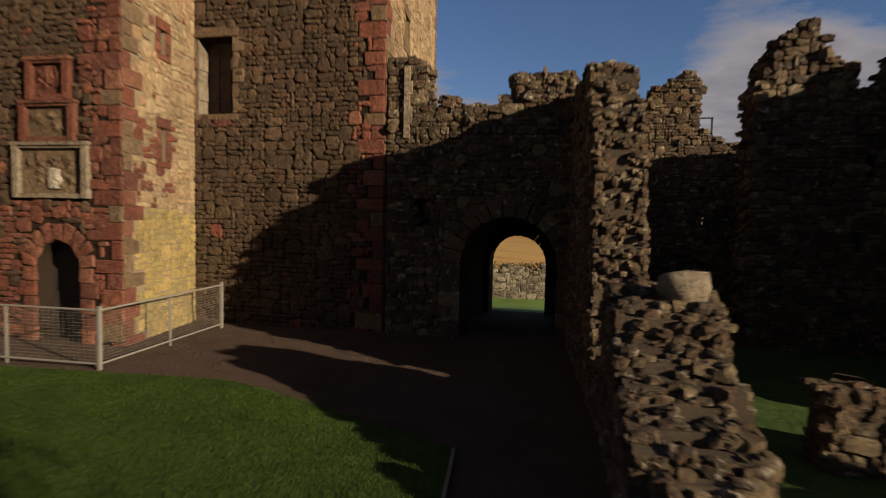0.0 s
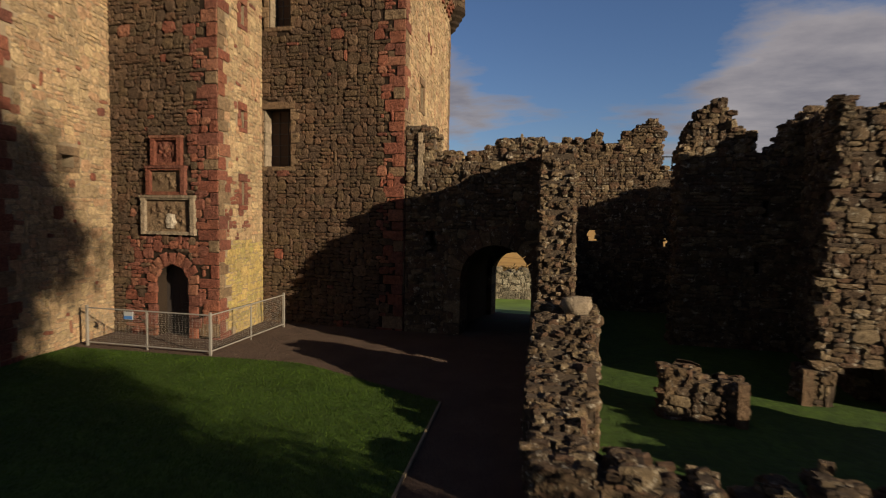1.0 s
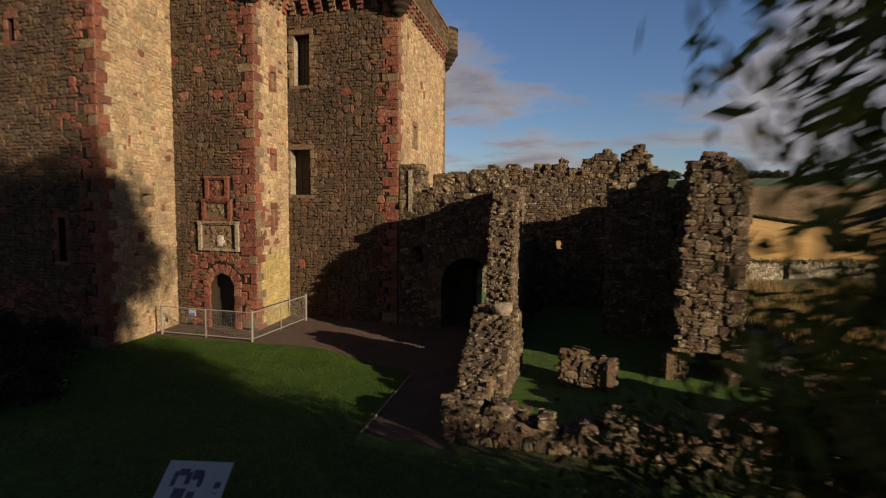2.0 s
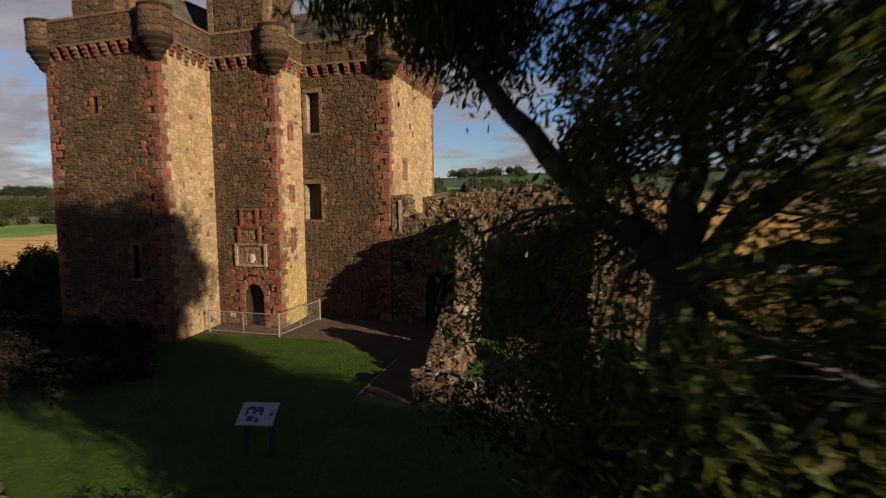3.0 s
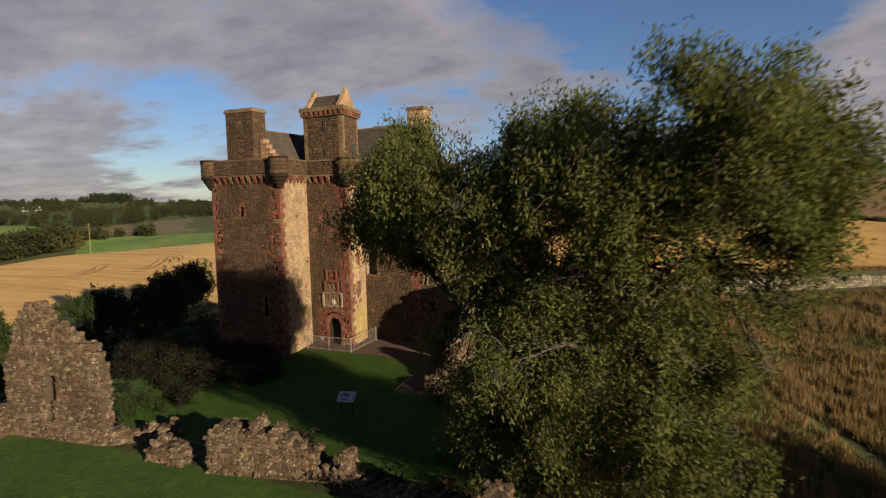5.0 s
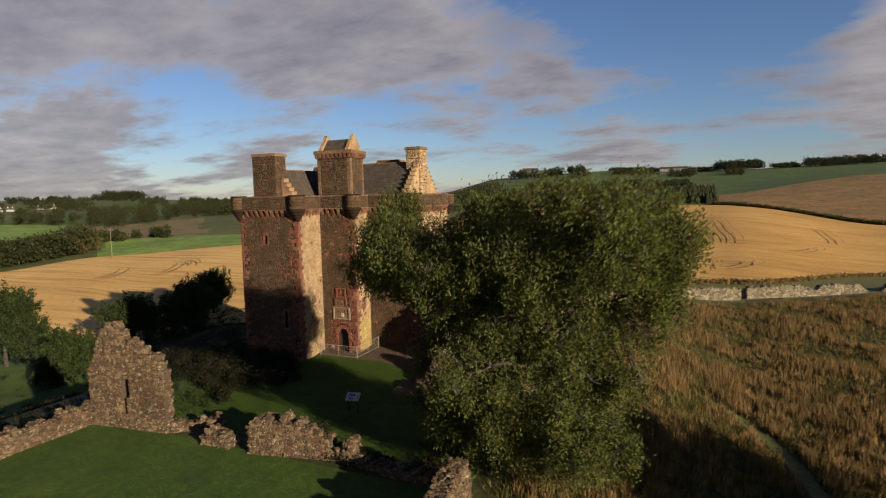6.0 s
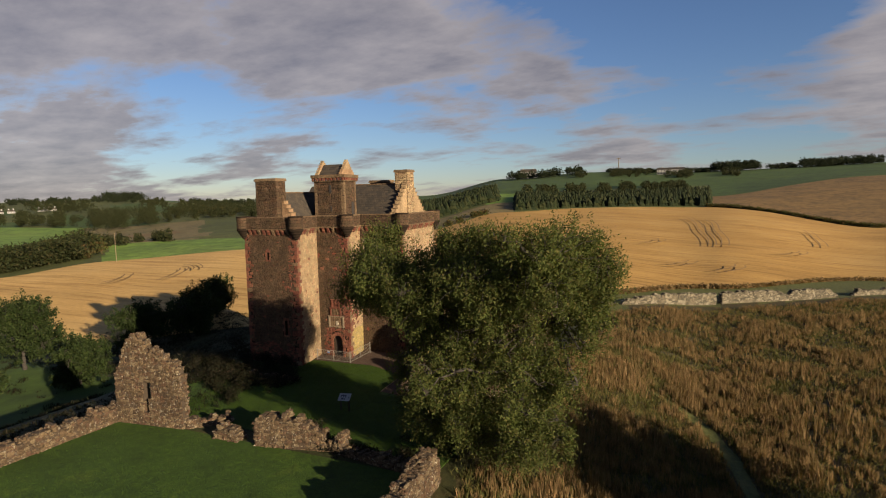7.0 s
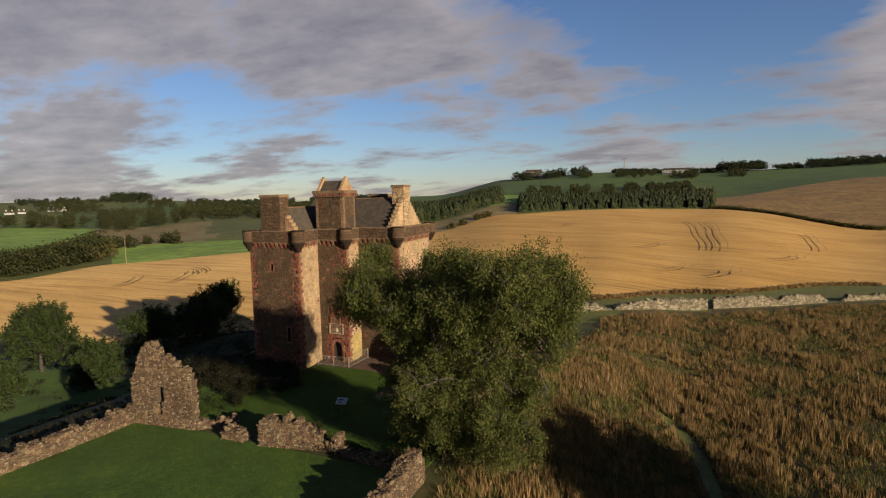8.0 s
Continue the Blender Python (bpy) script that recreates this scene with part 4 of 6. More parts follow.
def roofs():
    rng = np.random.RandomState(9)
    items = []
    body = Mesh()
    # wing: ridge runs back from the front gable; main block: ridge runs across
    wx, wr, we, wh = -14.5, 16.1, 12.9, 2.25
    my, mr, mh = 16.9, 16.85, 3.35
    body.add([(wx - wh, 7.2, we), (wx + wh, 7.2, we), (wx, 7.2, wr), (wx - wh, 17.5, we), (wx + wh, 17.5, we), (wx, 17.5, wr)], [(0, 1, 2), (5, 4, 3), (1, 4, 5, 2), (0, 2, 5, 3)])
    body.add([(-18, my - mh, we), (-18, my + mh, we), (-18, my, mr), (-5.9, my - mh, we), (-5.9, my + mh, we), (-5.9, my, mr)], [(0, 2, 1), (3, 4, 5), (0, 3, 5, 2), (1, 2, 5, 4)])
    roof = part("roof", body, SLATE, castle, "steep slated roof")
    roof_slope((wx + wh, 7.2, we), (wx + wh, 14.5, we), (wx, 7.2, wr), (wx, 14.5, wr), items, rng)
    roof_slope((-12.6, my - mh, we), (-5.9, my - mh, we), (-12.6, my, mr), (-5.9, my, mr), items, rng)
    emit(items, "slate_course", "slate", SLATE, roof, 300)
    ridge = Mesh()
    ridge.box(wx - 0.12, 7.2, wr - 0.03, wx + 0.12, 16.0, wr + 0.09)
    ridge.box(-15, my - 0.12, mr - 0.03, -5.9, my + 0.12, mr + 0.09)
    part("ridge", ridge, DRESSED, roof)
    gable("x", 6.65, wx, wh + 0.2, 13.0, 16.3, 0.6, 9, 1)
    gable("y", -5.95, my, mh + 0.2, 13.0, 17.0, 0.55, 10, 2)
    stack("chimney", -16.0, 5.95, -13.55, 7.25, 12.7, 17.2, "tall rubble chimney stack on the wing gable", 31)
    stack("chimney", -6.75, 16.2, -5.3, 17.6, 12.7, 18.0, "tall rubble chimney stack on the end gable", 32)
    stack("chimney", -11.6, 19.0, -9.2, 20.2, 12.7, 17.1, "low chimney stack behind the ridge", 33)


def cap_house():
    pts = [(-12.25, 9.95), (-8.80, 9.95), (-9.30, 12.7), (-12.75, 12.7)]
    m = Mesh()
    m.prism(pts, TOP, 17.1)
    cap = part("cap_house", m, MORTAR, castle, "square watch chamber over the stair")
    rng = np.random.RandomState(14)
    items, reds, wins = [], [], []
    for p0, p1 in ((pts[0], pts[1]), (pts[1], pts[2]), (pts[3], pts[0])):
        n = seg_len(p0, p1)
        items += on_face(rubble(n, 4.4, rng, 0.14, 4), p0, p1, TOP, rng, 0.0, 0.035, 0.02, 2, lambda u, z, n=n: 0.25 < u < n - 0.25)
        d = Vector((p1[0] - p0[0], p1[1] - p0[1], 0)).normalized()
        nrm = Vector((d.y, -d.x, 0))
        for k in range(13):
            for u in (0.17, n - 0.17):
                reds.append(("f", 0, placed(d * 0.33, nrm * 0.04, Vector((0, 0, 0.32)), Vector((p0[0], p0[1], TOP + 0.18 + 0.335 * k)) + d * u)))
    emit(items, "cap_house_facing", "cap_stone", GREY_STONE, cap, 0)
    emit(reds, "cap_house_corner", "cap_quoin", DRESSED, cap, 0)
    # flat boxes on the faces, coloured as dark as unlit openings
    for x, z, w, h in ((-10.35, 16.0, 0.22, 0.75), (-10.3, 14.2, 0.15, 0.5)):
        w_ = Mesh()
        w_.box(x - w / 2, 9.87, z, x + w / 2, 9.98, z + h)
        part("slit_window", w_, DARK_ROOM, cap)
    side = Mesh()
    d = Vector((-0.5, 2.75, 0)).normalized()
    mx = placed(d, Vector((d.y, -d.x, 0)), (0, 0, 1), Vector((-8.80, 9.95, 0)))
    side.box(1.6, -0.05, 13.7, 2.2, 0.055, 15.1, mx)
    part("doorway", side, DARK_ROOM, cap)
    ring = [pts[0], pts[1], pts[2], pts[3]]
    o1, o2 = offset_ring(ring, 0.16), offset_ring(ring, 0.26)
    t = Mesh()
    t.prism([tuple(p) for p in o1], 17.1, 17.2)
    t.prism([tuple(p) for p in o2], 17.45, 17.75)
    part("cornice", t, DRESSED, cap)
    for (p0, p1) in ((0, 1), (1, 2)):
        q0, q1 = Vector(ring[p0]), Vector(ring[p1])
        n = round((q1 - q0).length / 0.42)
        d = (q1 - q0).normalized()
        for k in range(n + 1):
            c = Mesh()
            at = q0 + d * ((q1 - q0).length * k / n)
            c.box(-0.11, -0.24, 17.2, 0.11, 0.02, 17.45, placed((d.x, d.y, 0), (-d.y, d.x, 0), (0, 0, 1), (at.x, at.y, 0)))
            part("corbel", c, RED_STONE, cap)
    r = Mesh()
    x0, x1, y0, y1, zr = -12.2, -9.2, 10.35, 12.05, 18.75
    ym = (y0 + y1) / 2
    r.add([(x0, y0, 17.75), (x1, y0, 17.75), (x1, ym, zr), (x0, ym, zr), (x0, y1, 17.75), (x1, y1, 17.75)], [(0, 1, 2, 3), (3, 2, 5, 4), (0, 3, 4), (1, 5, 2)])
    roof = part("cap_roof", r, SLATE, cap, "small slated roof")
    sl = []
    roof_slope((x0 + 0.2, y0, 17.75), (x1 - 0.2, y0, 17.75), (x0 + 0.2, ym, zr), (x1 - 0.2, ym, zr), sl, rng)
    emit(sl, "cap_slate_course", "slate", SLATE, cap, 0)
    for x in (x0 - 0.05, x1 - 0.25):
        g = Mesh()
        for k in range(5):
            w = 0.95 * (1 - k / 5) + 0.08
            g.box(x, ym - w, 17.752 + 0.25 * k, x + 0.32, ym + w, 17.752 + 0.25 * (k + 1))
        g.box(x + 0.02, ym - 0.12, 19.0, x + 0.3, ym + 0.12, 19.2)
        part("cap_gable", g, BUFF_STONE, cap, "yellow lichened stepped gable")


castle_stones()
door_and_panels()
parapet()
roofs()
cap_house()

# ---- ruined walls ----


def from_points(pts):
    def f(u):
        if u <= pts[0][0]:
            return pts[0][1]
        for (a, x), (b, y) in zip(pts, pts[1:]):
            if u <= b:
                return x + (y - x) * (u - a) / (b - a)
        return pts[-1][1]
    return f


def ruin(name, label, p0, p1, thick, heights, seed, holes=(), cell=0.22, limit=120, ragged=0.14, near=None, material=None, ends=(True, True), base=None, lump=0.20):
    """A broken rubble wall. heights: (u, z) along it. holes: (u0, u1, z0, z1, arched)."""
    material = material or RUIN_STONE
    rng = np.random.RandomState(seed)
    top = from_points(heights)
    length = seg_len(p0, p1)
    d = Vector((p1[0] - p0[0], p1[1] - p0[1], 0)).normalized()
    nrm = Vector((d.y, -d.x, 0))
    floor = (lambda u: -0.4) if base is None else (lambda u: ground_z(p0[0] + d.x * u, p0[1] + d.y * u) - 0.4)
    zlow = min(floor(0), floor(length), floor(length / 2))
    ztop = max(z for _, z in heights) + 0.5
    nu, nz = max(1, round(length / cell)), max(1, round((ztop - zlow) / cell))
    du, dz = length / nu, (ztop - zlow) / nz
    bumps = [top((i + 0.5) * du) + ragged * rng.normal() for i in range(nu)]

    def open_at(u, z):
        for a, b, c, e, arched in holes:
            if a < u < b and c < z < e:
                r = (b - a) / 2
                if not arched or z < e - r or math.hypot(u - (a + b) / 2, z - (e - r)) < r:
                    return True
        return False

    solid = [[bumps[i] > zlow + (j + 0.5) * dz > floor((i + 0.5) * du) and not open_at((i + 0.5) * du, zlow + (j + 0.5) * dz) for j in range(nz)] for i in range(nu)]
    is_solid = lambda i, j: 0 <= i < nu and 0 <= j < nz and solid[i][j]
    core = Mesh()
    half = thick / 2 - 0.03
    o = Vector((p0[0], p0[1], zlow))
    rough = 0.05 if cell < 0.4 else 0.1

    def pt(i, j, s):
        w = noise.noise_vector((i * 0.83 + seed, j * 0.71, s * 7.3))
        return o + d * (i * du + rough * w.x) + Vector((0, 0, j * dz + rough * w.y)) + nrm * (s * half + rough * 0.7 * w.z)

    items = []
    edge = []
    for i in range(nu):
        for j in range(nz):
            if not solid[i][j]:
                continue
            core.add([pt(i, j, 1), pt(i + 1, j, 1), pt(i + 1, j + 1, 1), pt(i, j + 1, 1)], [(0, 1, 2, 3)])
            core.add([pt(i, j, -1), pt(i + 1, j, -1), pt(i + 1, j + 1, -1), pt(i, j + 1, -1)], [(3, 2, 1, 0)])
            for di, dj in ((1, 0), (-1, 0), (0, 1)):
                if not is_solid(i + di, j + dj):
                    a, b = ((i + 1, j), (i + 1, j + 1)) if di == 1 else ((i, j + 1), (i, j)) if di == -1 else ((i + 1, j + 1), (i, j + 1))
                    core.add([pt(*a, 1), pt(*a, -1), pt(*b, -1), pt(*b, 1)], [(0, 1, 2, 3)])
                    mu, mz = (a[0] + b[0]) / 2 * du, zlow + (a[1] + b[1]) / 2 * dz
                    if open_at(mu + di * 0.1, mz + dj * 0.1):
                        continue
                    if (i + di < 0 and not ends[0]) or (i + di >= nu and not ends[1]):
                        continue
                    edge.append((mu, mz, di, dj))
    for u, z, di, dj in edge:
        k = max(1, round(thick / (lump * 0.9)))
        for q in range(2 * k):
            s = (q // 2 + rng.uniform(0.1, 0.9)) / k - 0.5
            bury = rng.uniform(0.04, 0.12)
            size = rng.uniform(0.75, 1.35, 3) * lump
            at = Vector((p0[0], p0[1], z - dj * bury)) + d * (u - di * bury + rng.uniform(-0.09, 0.09)) + nrm * (s * thick * 0.98) + Vector((0, 0, rng.uniform(-0.12, 0.07)))
            turn = Matrix.Rotation(math.atan2(d.y, d.x) + rng.uniform(-0.35, 0.35), 3, "Z") @ Matrix.Rotation(rng.uniform(-0.16, 0.16), 3, "X")
            items.append(("l", rng.randint(len(LUMPS)), placed(turn.col[0] * size[0] * 1.15, turn.col[1] * size[1], turn.col[2] * size[2] * 0.66, at)))
    for side, a, b in ((1, p0, p1), (-1, p1, p0)):
        if base is None:
            for _ in range(int(length * 9)):
                u, z = rng.uniform(0, length), rng.uniform(floor(0), ztop)
                if is_solid(int(u / du), int((z - zlow) / dz)):
                    size = rng.uniform(0.5, 1.3) * lump
                    turn = Matrix.Rotation(rng.uniform(0, 6.28), 3, "Z") @ Matrix.Rotation(rng.uniform(-0.5, 0.5), 3, "X")
                    at = Vector((p0[0], p0[1], z)) + d * u + nrm * side * half
                    items.append(("l", rng.randint(len(LUMPS)), placed(turn.col[0] * size * 1.3, turn.col[1] * size * 0.9, turn.col[2] * size, at)))
        lay = rubble(length, ztop - zlow, rng, 0.095 if base is None else 0.15, 4)

        def keep(u, z, side=side):
            uu = u if side == 1 else length - u
            return is_solid(int(uu / du), int((z - zlow) / dz))

        items += on_face(lay, a, b, zlow, rng, half + 0.005, 0.05, 0.008, 8, keep)
    ob = thing(name, label, "ruined wall")
    part("wall_core", core, CORE, ob)
    emit(items, "rubble_facing", "stone", material, ob, limit, near or (lambda p: (p - Vector((1.5, 3, 1.5))).length))
    return ob


ruin("range_side_wall", "tall jagged broken rubble wall stepping down to a stub", (0.58, 12.4), (1.32, 2.9), 0.76,
     [(0, 5.35), (2.2, 5.2), (2.8, 4.85), (3.4, 4.1), (3.7, 2.4), (3.95, 0.6), (4.8, 0.6), (4.9, 0.3), (7.1, 0.3), (7.25, 0.65), (8.0, 0.55), (9.5, 0.4)], 41, limit=290, ragged=0.1, cell=0.13, lump=0.15)
stub = ruin("broken_wall_stub", "thick broken rubble stub with a rounded boulder on top", (1.16, 7.8), (1.22, 4.9), 1.14, [(0, 0.8), (0.3, 1.5), (0.6, 1.8), (1.4, 1.85), (1.6, 1.45), (2.0, 1.05), (2.9, 0.7)], 50, limit=200, ragged=0.07, cell=0.13, lump=0.15)
boulder = Mesh()
boulder.add([(1.36 + 0.5 * q[0], 6.65 + 0.46 * q[1], 1.98 + 0.36 * q[2]) for q in LUMPS[2][0]], LUMPS[2][1])
part("boulder", boulder, PALE_STONE, stub, "pale rounded boulder", True)
ruin("low_front_wall", "low tumbled rubble wall footing in grass", (1.0, 2.95), (7.6, 3.4), 0.8, [(0, 0.6), (3, 0.5), (5, 0.55), (6, 0.95), (6.6, 1.2)], 42, limit=150, cell=0.16, lump=0.17)
ruin("low_return_wall", "short low rubble wall beside the tree", (7.9, 2.8), (8.1, 6.3), 0.75, [(0, 1.5), (1.5, 1.4), (1.8, 1.2), (3.5, 1.1)], 43, limit=40)
ruin("range_front_wall", "shaded rubble range wall with an arched passage", (-3.9, 12.86), (0.2, 12.86), 0.9,
     [(0, 6.2), (0.8, 6.2), (0.95, 5.2), (2.65, 5.1), (2.75, 5.85), (4.1, 5.75)], 44, [(1.55, 4.05, -0.5, 2.95, True), (0.75, 1.15, 2.55, 3.05, False)], limit=100, ends=(False, True), ragged=0.07)
ruin("range_outer_wall", "high rubble outer wall with a jagged end", (-4.6, 19.0), (9.0, 19.0), 1.0,
     [(0, 6.2), (2.5, 6.2), (2.6, 6.6), (5.2, 6.45), (7.0, 6.5), (7.85, 7.0), (8.55, 7.2), (8.68, 5.3), (9.2, 5.1), (13.6, 5.0)], 45,
     [(2.1, 4.38, -0.9, 2.4, True), (6.03, 6.43, 2.72, 3.12, False), (8.7, 8.95, 2.5, 2.8, False)], limit=60)
ruin("inner_tower_fragment", "ragged dark fragment of an inner tower wall", (3.9, 13.5), (8.0, 13.5), 0.85,
     [(0, 5.5), (0.1, 5.65), (0.5, 6.5), (0.7, 6.75), (1.1, 6.8), (1.2, 6.15), (1.75, 5.95), (1.9, 5.2), (2.35, 5.5), (2.9, 6.2), (3.4, 6.7), (4.1, 6.2)], 46,
     [(1.9, 2.1, 2.0, 2.5, False), (2.05, 2.25, 3.7, 4.2, False)], cell=0.15, limit=60, ragged=0.07)
ruin("range_end_wall", "tall broken rubble wall closing the range", (7.2, 9.0), (7.4, 18.5), 0.7, [(0, 5.5), (2, 6.0), (4, 6.2), (6, 5.9), (9.1, 5.4)], 47, limit=60, ragged=0.18)
ruin("cross_wall_block", "waist-high squared rubble wall block in grass", (2.95, 7.1), (4.28, 7.0), 0.7, [(0, 0.95), (0.5, 0.78), (0.8, 0.68), (1.45, 0.72)], 48, limit=80, ragged=0.04, lump=0.14, cell=0.14)
ruin("cross_wall_ruin", "tall sunlit broken rubble wall over a low arch", (5.65, 8.65), (7.45, 8.6), 0.62, [(0, 0.75), (0.3, 0.95), (0.38, 5.75), (1.0, 5.65), (1.8, 5.45)], 49,
     [(0.55, 1.55, -0.5, 0.9, True)], limit=150, cell=0.14, lump=0.15)
ruin("court_wall_block", "broken thick rubble block of the court wall", (-3.0, -8.8), (1.5, -7.7), 0.85, [(0, 1.6), (0.8, 1.95), (2.6, 1.95), (3.6, 1.6), (4.6, 0.9)], 51, limit=150, near=lambda p: p.y)
ruin("rubble_heap", "low heap of pale tumbled wall stones", (-6.3, -8.9), (-4.4, -8.8), 0.9, [(0, 0.3), (0.6, 0.9), (1.2, 0.7), (1.9, 0.2)], 52, limit=40, near=lambda p: p.y)
ruin("tumbled_court_wall", "tumbled spiky remains of the court wall", (1.7, -7.65), (8.8, -8.5), 0.7, [(0, 0.45), (0.6, 0.4), (0.8, 1.0), (1.2, 1.05), (1.5, 0.45), (4.0, 0.3), (5.0, 0.6), (7.1, 0.5)], 53, limit=80, near=lambda p: p.y)
ruin("yard_wall_stub", "thick pale rubble wall stub beside the lawn", (9.4, -8.8), (10.1, -16.5), 0.85, [(0, 1.5), (0.6, 2.0), (2.5, 1.9), (7.7, 1.5)], 54, limit=100, near=lambda p: p.y)
ruin("gable_ruin", "free-standing ruined gable with a broken lancet window", (-15.0, -9.6), (-9.4, -8.8), 0.62,
     [(0, 3.6), (0.5, 4.4), (1.2, 5.9), (1.9, 6.4), (2.4, 6.2), (2.9, 5.6), (4.2, 5.0), (5.2, 4.6), (5.65, 3.6)], 55, [(2.3, 3.1, 1.9, 3.2, True), (2.5, 2.9, 1.0, 2.0, False)], limit=250, near=lambda p: -p.z, ragged=0.1)
ruin("gable_return", "short low wall running from the gable foot", (-9.4, -8.7), (-7.4, -6.6), 0.6, [(0, 0.8), (0.7, 0.5), (2.9, 0.35)], 56, limit=30)
ruin("yard_west_wall", "long low grey yard wall beside the lawn", (-15.3, -9.6), (-15.6, -32), 0.8, [(0, 1.4), (1, 1.1), (6, 1.15), (22, 1.2)], 57, limit=100, near=lambda p: -p.y)
ruin("footing", "low mossy rubble footing in rough grass", (-8.9, 2.1), (-18, 0.6), 0.7, [(0, 0.25), (2, 0.35), (4, 0.25), (9, 0.3)], 58, limit=40)
ruin("garden_wall", "sunlit grey drystone wall behind the castle", (-9.5, 41.5), (4.5, 43.5), 0.8, [(0, -1.0), (5, -0.95), (9, -1.05), (14, -1.1)], 61, cell=0.3, limit=0, base=True, lump=0.3, material=FIELD_STONE)
ruin("field_wall", "long broken drystone field wall", (-22, 37.5), (24, 74.0), 0.9, [(0, -1.9), (20, -2.0), (36, -2.0), (40, -3.6), (42, -2.6), (46, -2.2), (58.7, -2.7)], 59, cell=0.3, limit=0, base=True, lump=0.32, material=FIELD_STONE)
ruin("field_wall", "long broken drystone field wall", (25.0, 75.0), (80, 119.5), 0.9, [(0, -2.8), (10, -3.0), (14, -4.0), (16, -3.2), (24, -3.8), (26, -5.6), (29, -5.6), (30, -4.2), (70, -5.4)], 60, cell=0.3, limit=0, base=True, lump=0.32, material=FIELD_STONE)


def ruin_quoins():
    items = []
    rng = random.Random(9)
    for k in range(16):
        w = 0.3 + 0.14 * (k % 2) + rng.uniform(-0.04, 0.04)
        items.append(("b", k % len(BLOCKS), placed(Vector((w, 0, 0)), Vector((0, -0.06, 0)), Vector((0, 0, 0.31)), Vector((7.47 - w / 2, 8.3, 0.15 + 0.325 * k)))))
        w = 0.5 - 0.14 * (k % 2) + rng.uniform(-0.04, 0.04)
        items.append(("b", (k + 3) % len(BLOCKS), placed(Vector((0, w * 0.75, 0)), Vector((0.06, 0, 0)), Vector((0, 0, 0.31)), Vector((7.45, 8.34 + w * 0.4, 0.15 + 0.325 * k)))))
    ob = thing("ruin_corner", "squared corner stones of the tall broken wall", "quoins")
    emit(items, "corner_facing", "corner_stone", RUIN_STONE, ob, 40)
    for x, y, h in ((4.2, 6.55, 0.82), (5.72, 8.25, 0.75)):
        m = Mesh()
        m.box(x - 0.09, y, -0.1, x + 0.09, y + 0.2, h)
        part("door_jamb", m, DRESSED, ob, "squared stone door jamb")


ruin_quoins()


def pale_jamb():
    ob = thing("pale_jamb", "pale window jamb left standing by the tower corner", "ruin fragment")
    for k in range(5):
        m = Mesh()
        w = 0.13 + 0.05 * (k % 2)
        m.box(-3.5, 12.34, 4.45 + 0.32 * k, -3.5 + w, 12.5, 4.76 + 0.32 * k)
        part("jamb_stone", m, PALE_STONE, ob)


pale_jamb()


def passage():
    m = Mesh()
    x0, x1, y0, y1 = -2.45, 0.05, 13.3, 18.5
    m.box(x0 - 0.5, y0, -0.3, x0, y1, 3.2)
    m.box(x1, y0, -0.3, x1 + 0.5, y1, 3.2)
    n = 12
    r, cx = (x1 - x0) / 2, (x0 + x1) / 2
    for k in range(n):
        a, b = math.pi * k / n, math.pi * (k + 1) / n
        pa, pb = (cx + r * math.cos(a), 1.5 + r * math.sin(a)), (cx + r * math.cos(b), 1.5 + r * math.sin(b))
        m.add([(pa[0], y0, pa[1]), (pb[0], y0, pb[1]), (pb[0], y1, pb[1]), (pa[0], y1, pa[1]), (pa[0], y0, 3.2), (pb[0], y0, 3.2), (pb[0], y1, 3.2), (pa[0], y1, 3.2)],
              [(0, 1, 2, 3), (4, 7, 6, 5), (0, 4, 5, 1), (2, 6, 7, 3)])
    m.add([(x0, 13.3, 0.02), (x1, 13.3, 0.02), (x1, 19.6, -0.5), (x0, 19.6, -0.5)], [(0, 1, 2, 3)])
    whole("passage_vault", m, CORE, "dark vaulted stone passage through the range", "vault", "structure")


def arch_ring(name, label, cx, y0, y1, spring, r, wide, foot, n):
    """Cut stones round an arched opening, with straight jambs below."""
    ob = thing(name, label, "arch", "structure")
    for k in range(n):
        a, b = math.pi * k / n + 0.012, math.pi * (k + 1) / n - 0.012
        s = Mesh()
        pts = [(r, a), (r + wide, a), (r + wide, b), (r, b)]
        s.add([(cx + q * math.cos(t), y, spring + q * math.sin(t)) for y in (y0, y1) for q, t in pts], [(0, 1, 2, 3), (7, 6, 5, 4), (0, 4, 5, 1), (1, 5, 6, 2), (2, 6, 7, 3), (3, 7, 4, 0)])
        part("voussoir", s, RUIN_STONE, ob)
    for side in (-1, 1):
        z, k = foot, 0
        while z < spring - 0.05:
            h = min(0.34, spring - z)
            s = Mesh()
            w = wide + 0.1 * (k % 2)
            xa, xb = cx + side * r, cx + side * (r + w)
            s.box(min(xa, xb), y0, z + 0.006, max(xa, xb), y1, z + h - 0.006)
            part("jamb_stone", s, RUIN_STONE, ob)
            z, k = z + h, k + 1


passage()
arch_ring("far_arch", "round-headed stone arch of the passage", -1.36, 18.45, 19.55, 1.24, 0.91, 0.42, -0.9, 13)
arch_ring("near_arch", "dark stone arch into the passage", -1.1, 12.36, 13.36, 1.7, 1.05, 0.4, -0.3, 13)

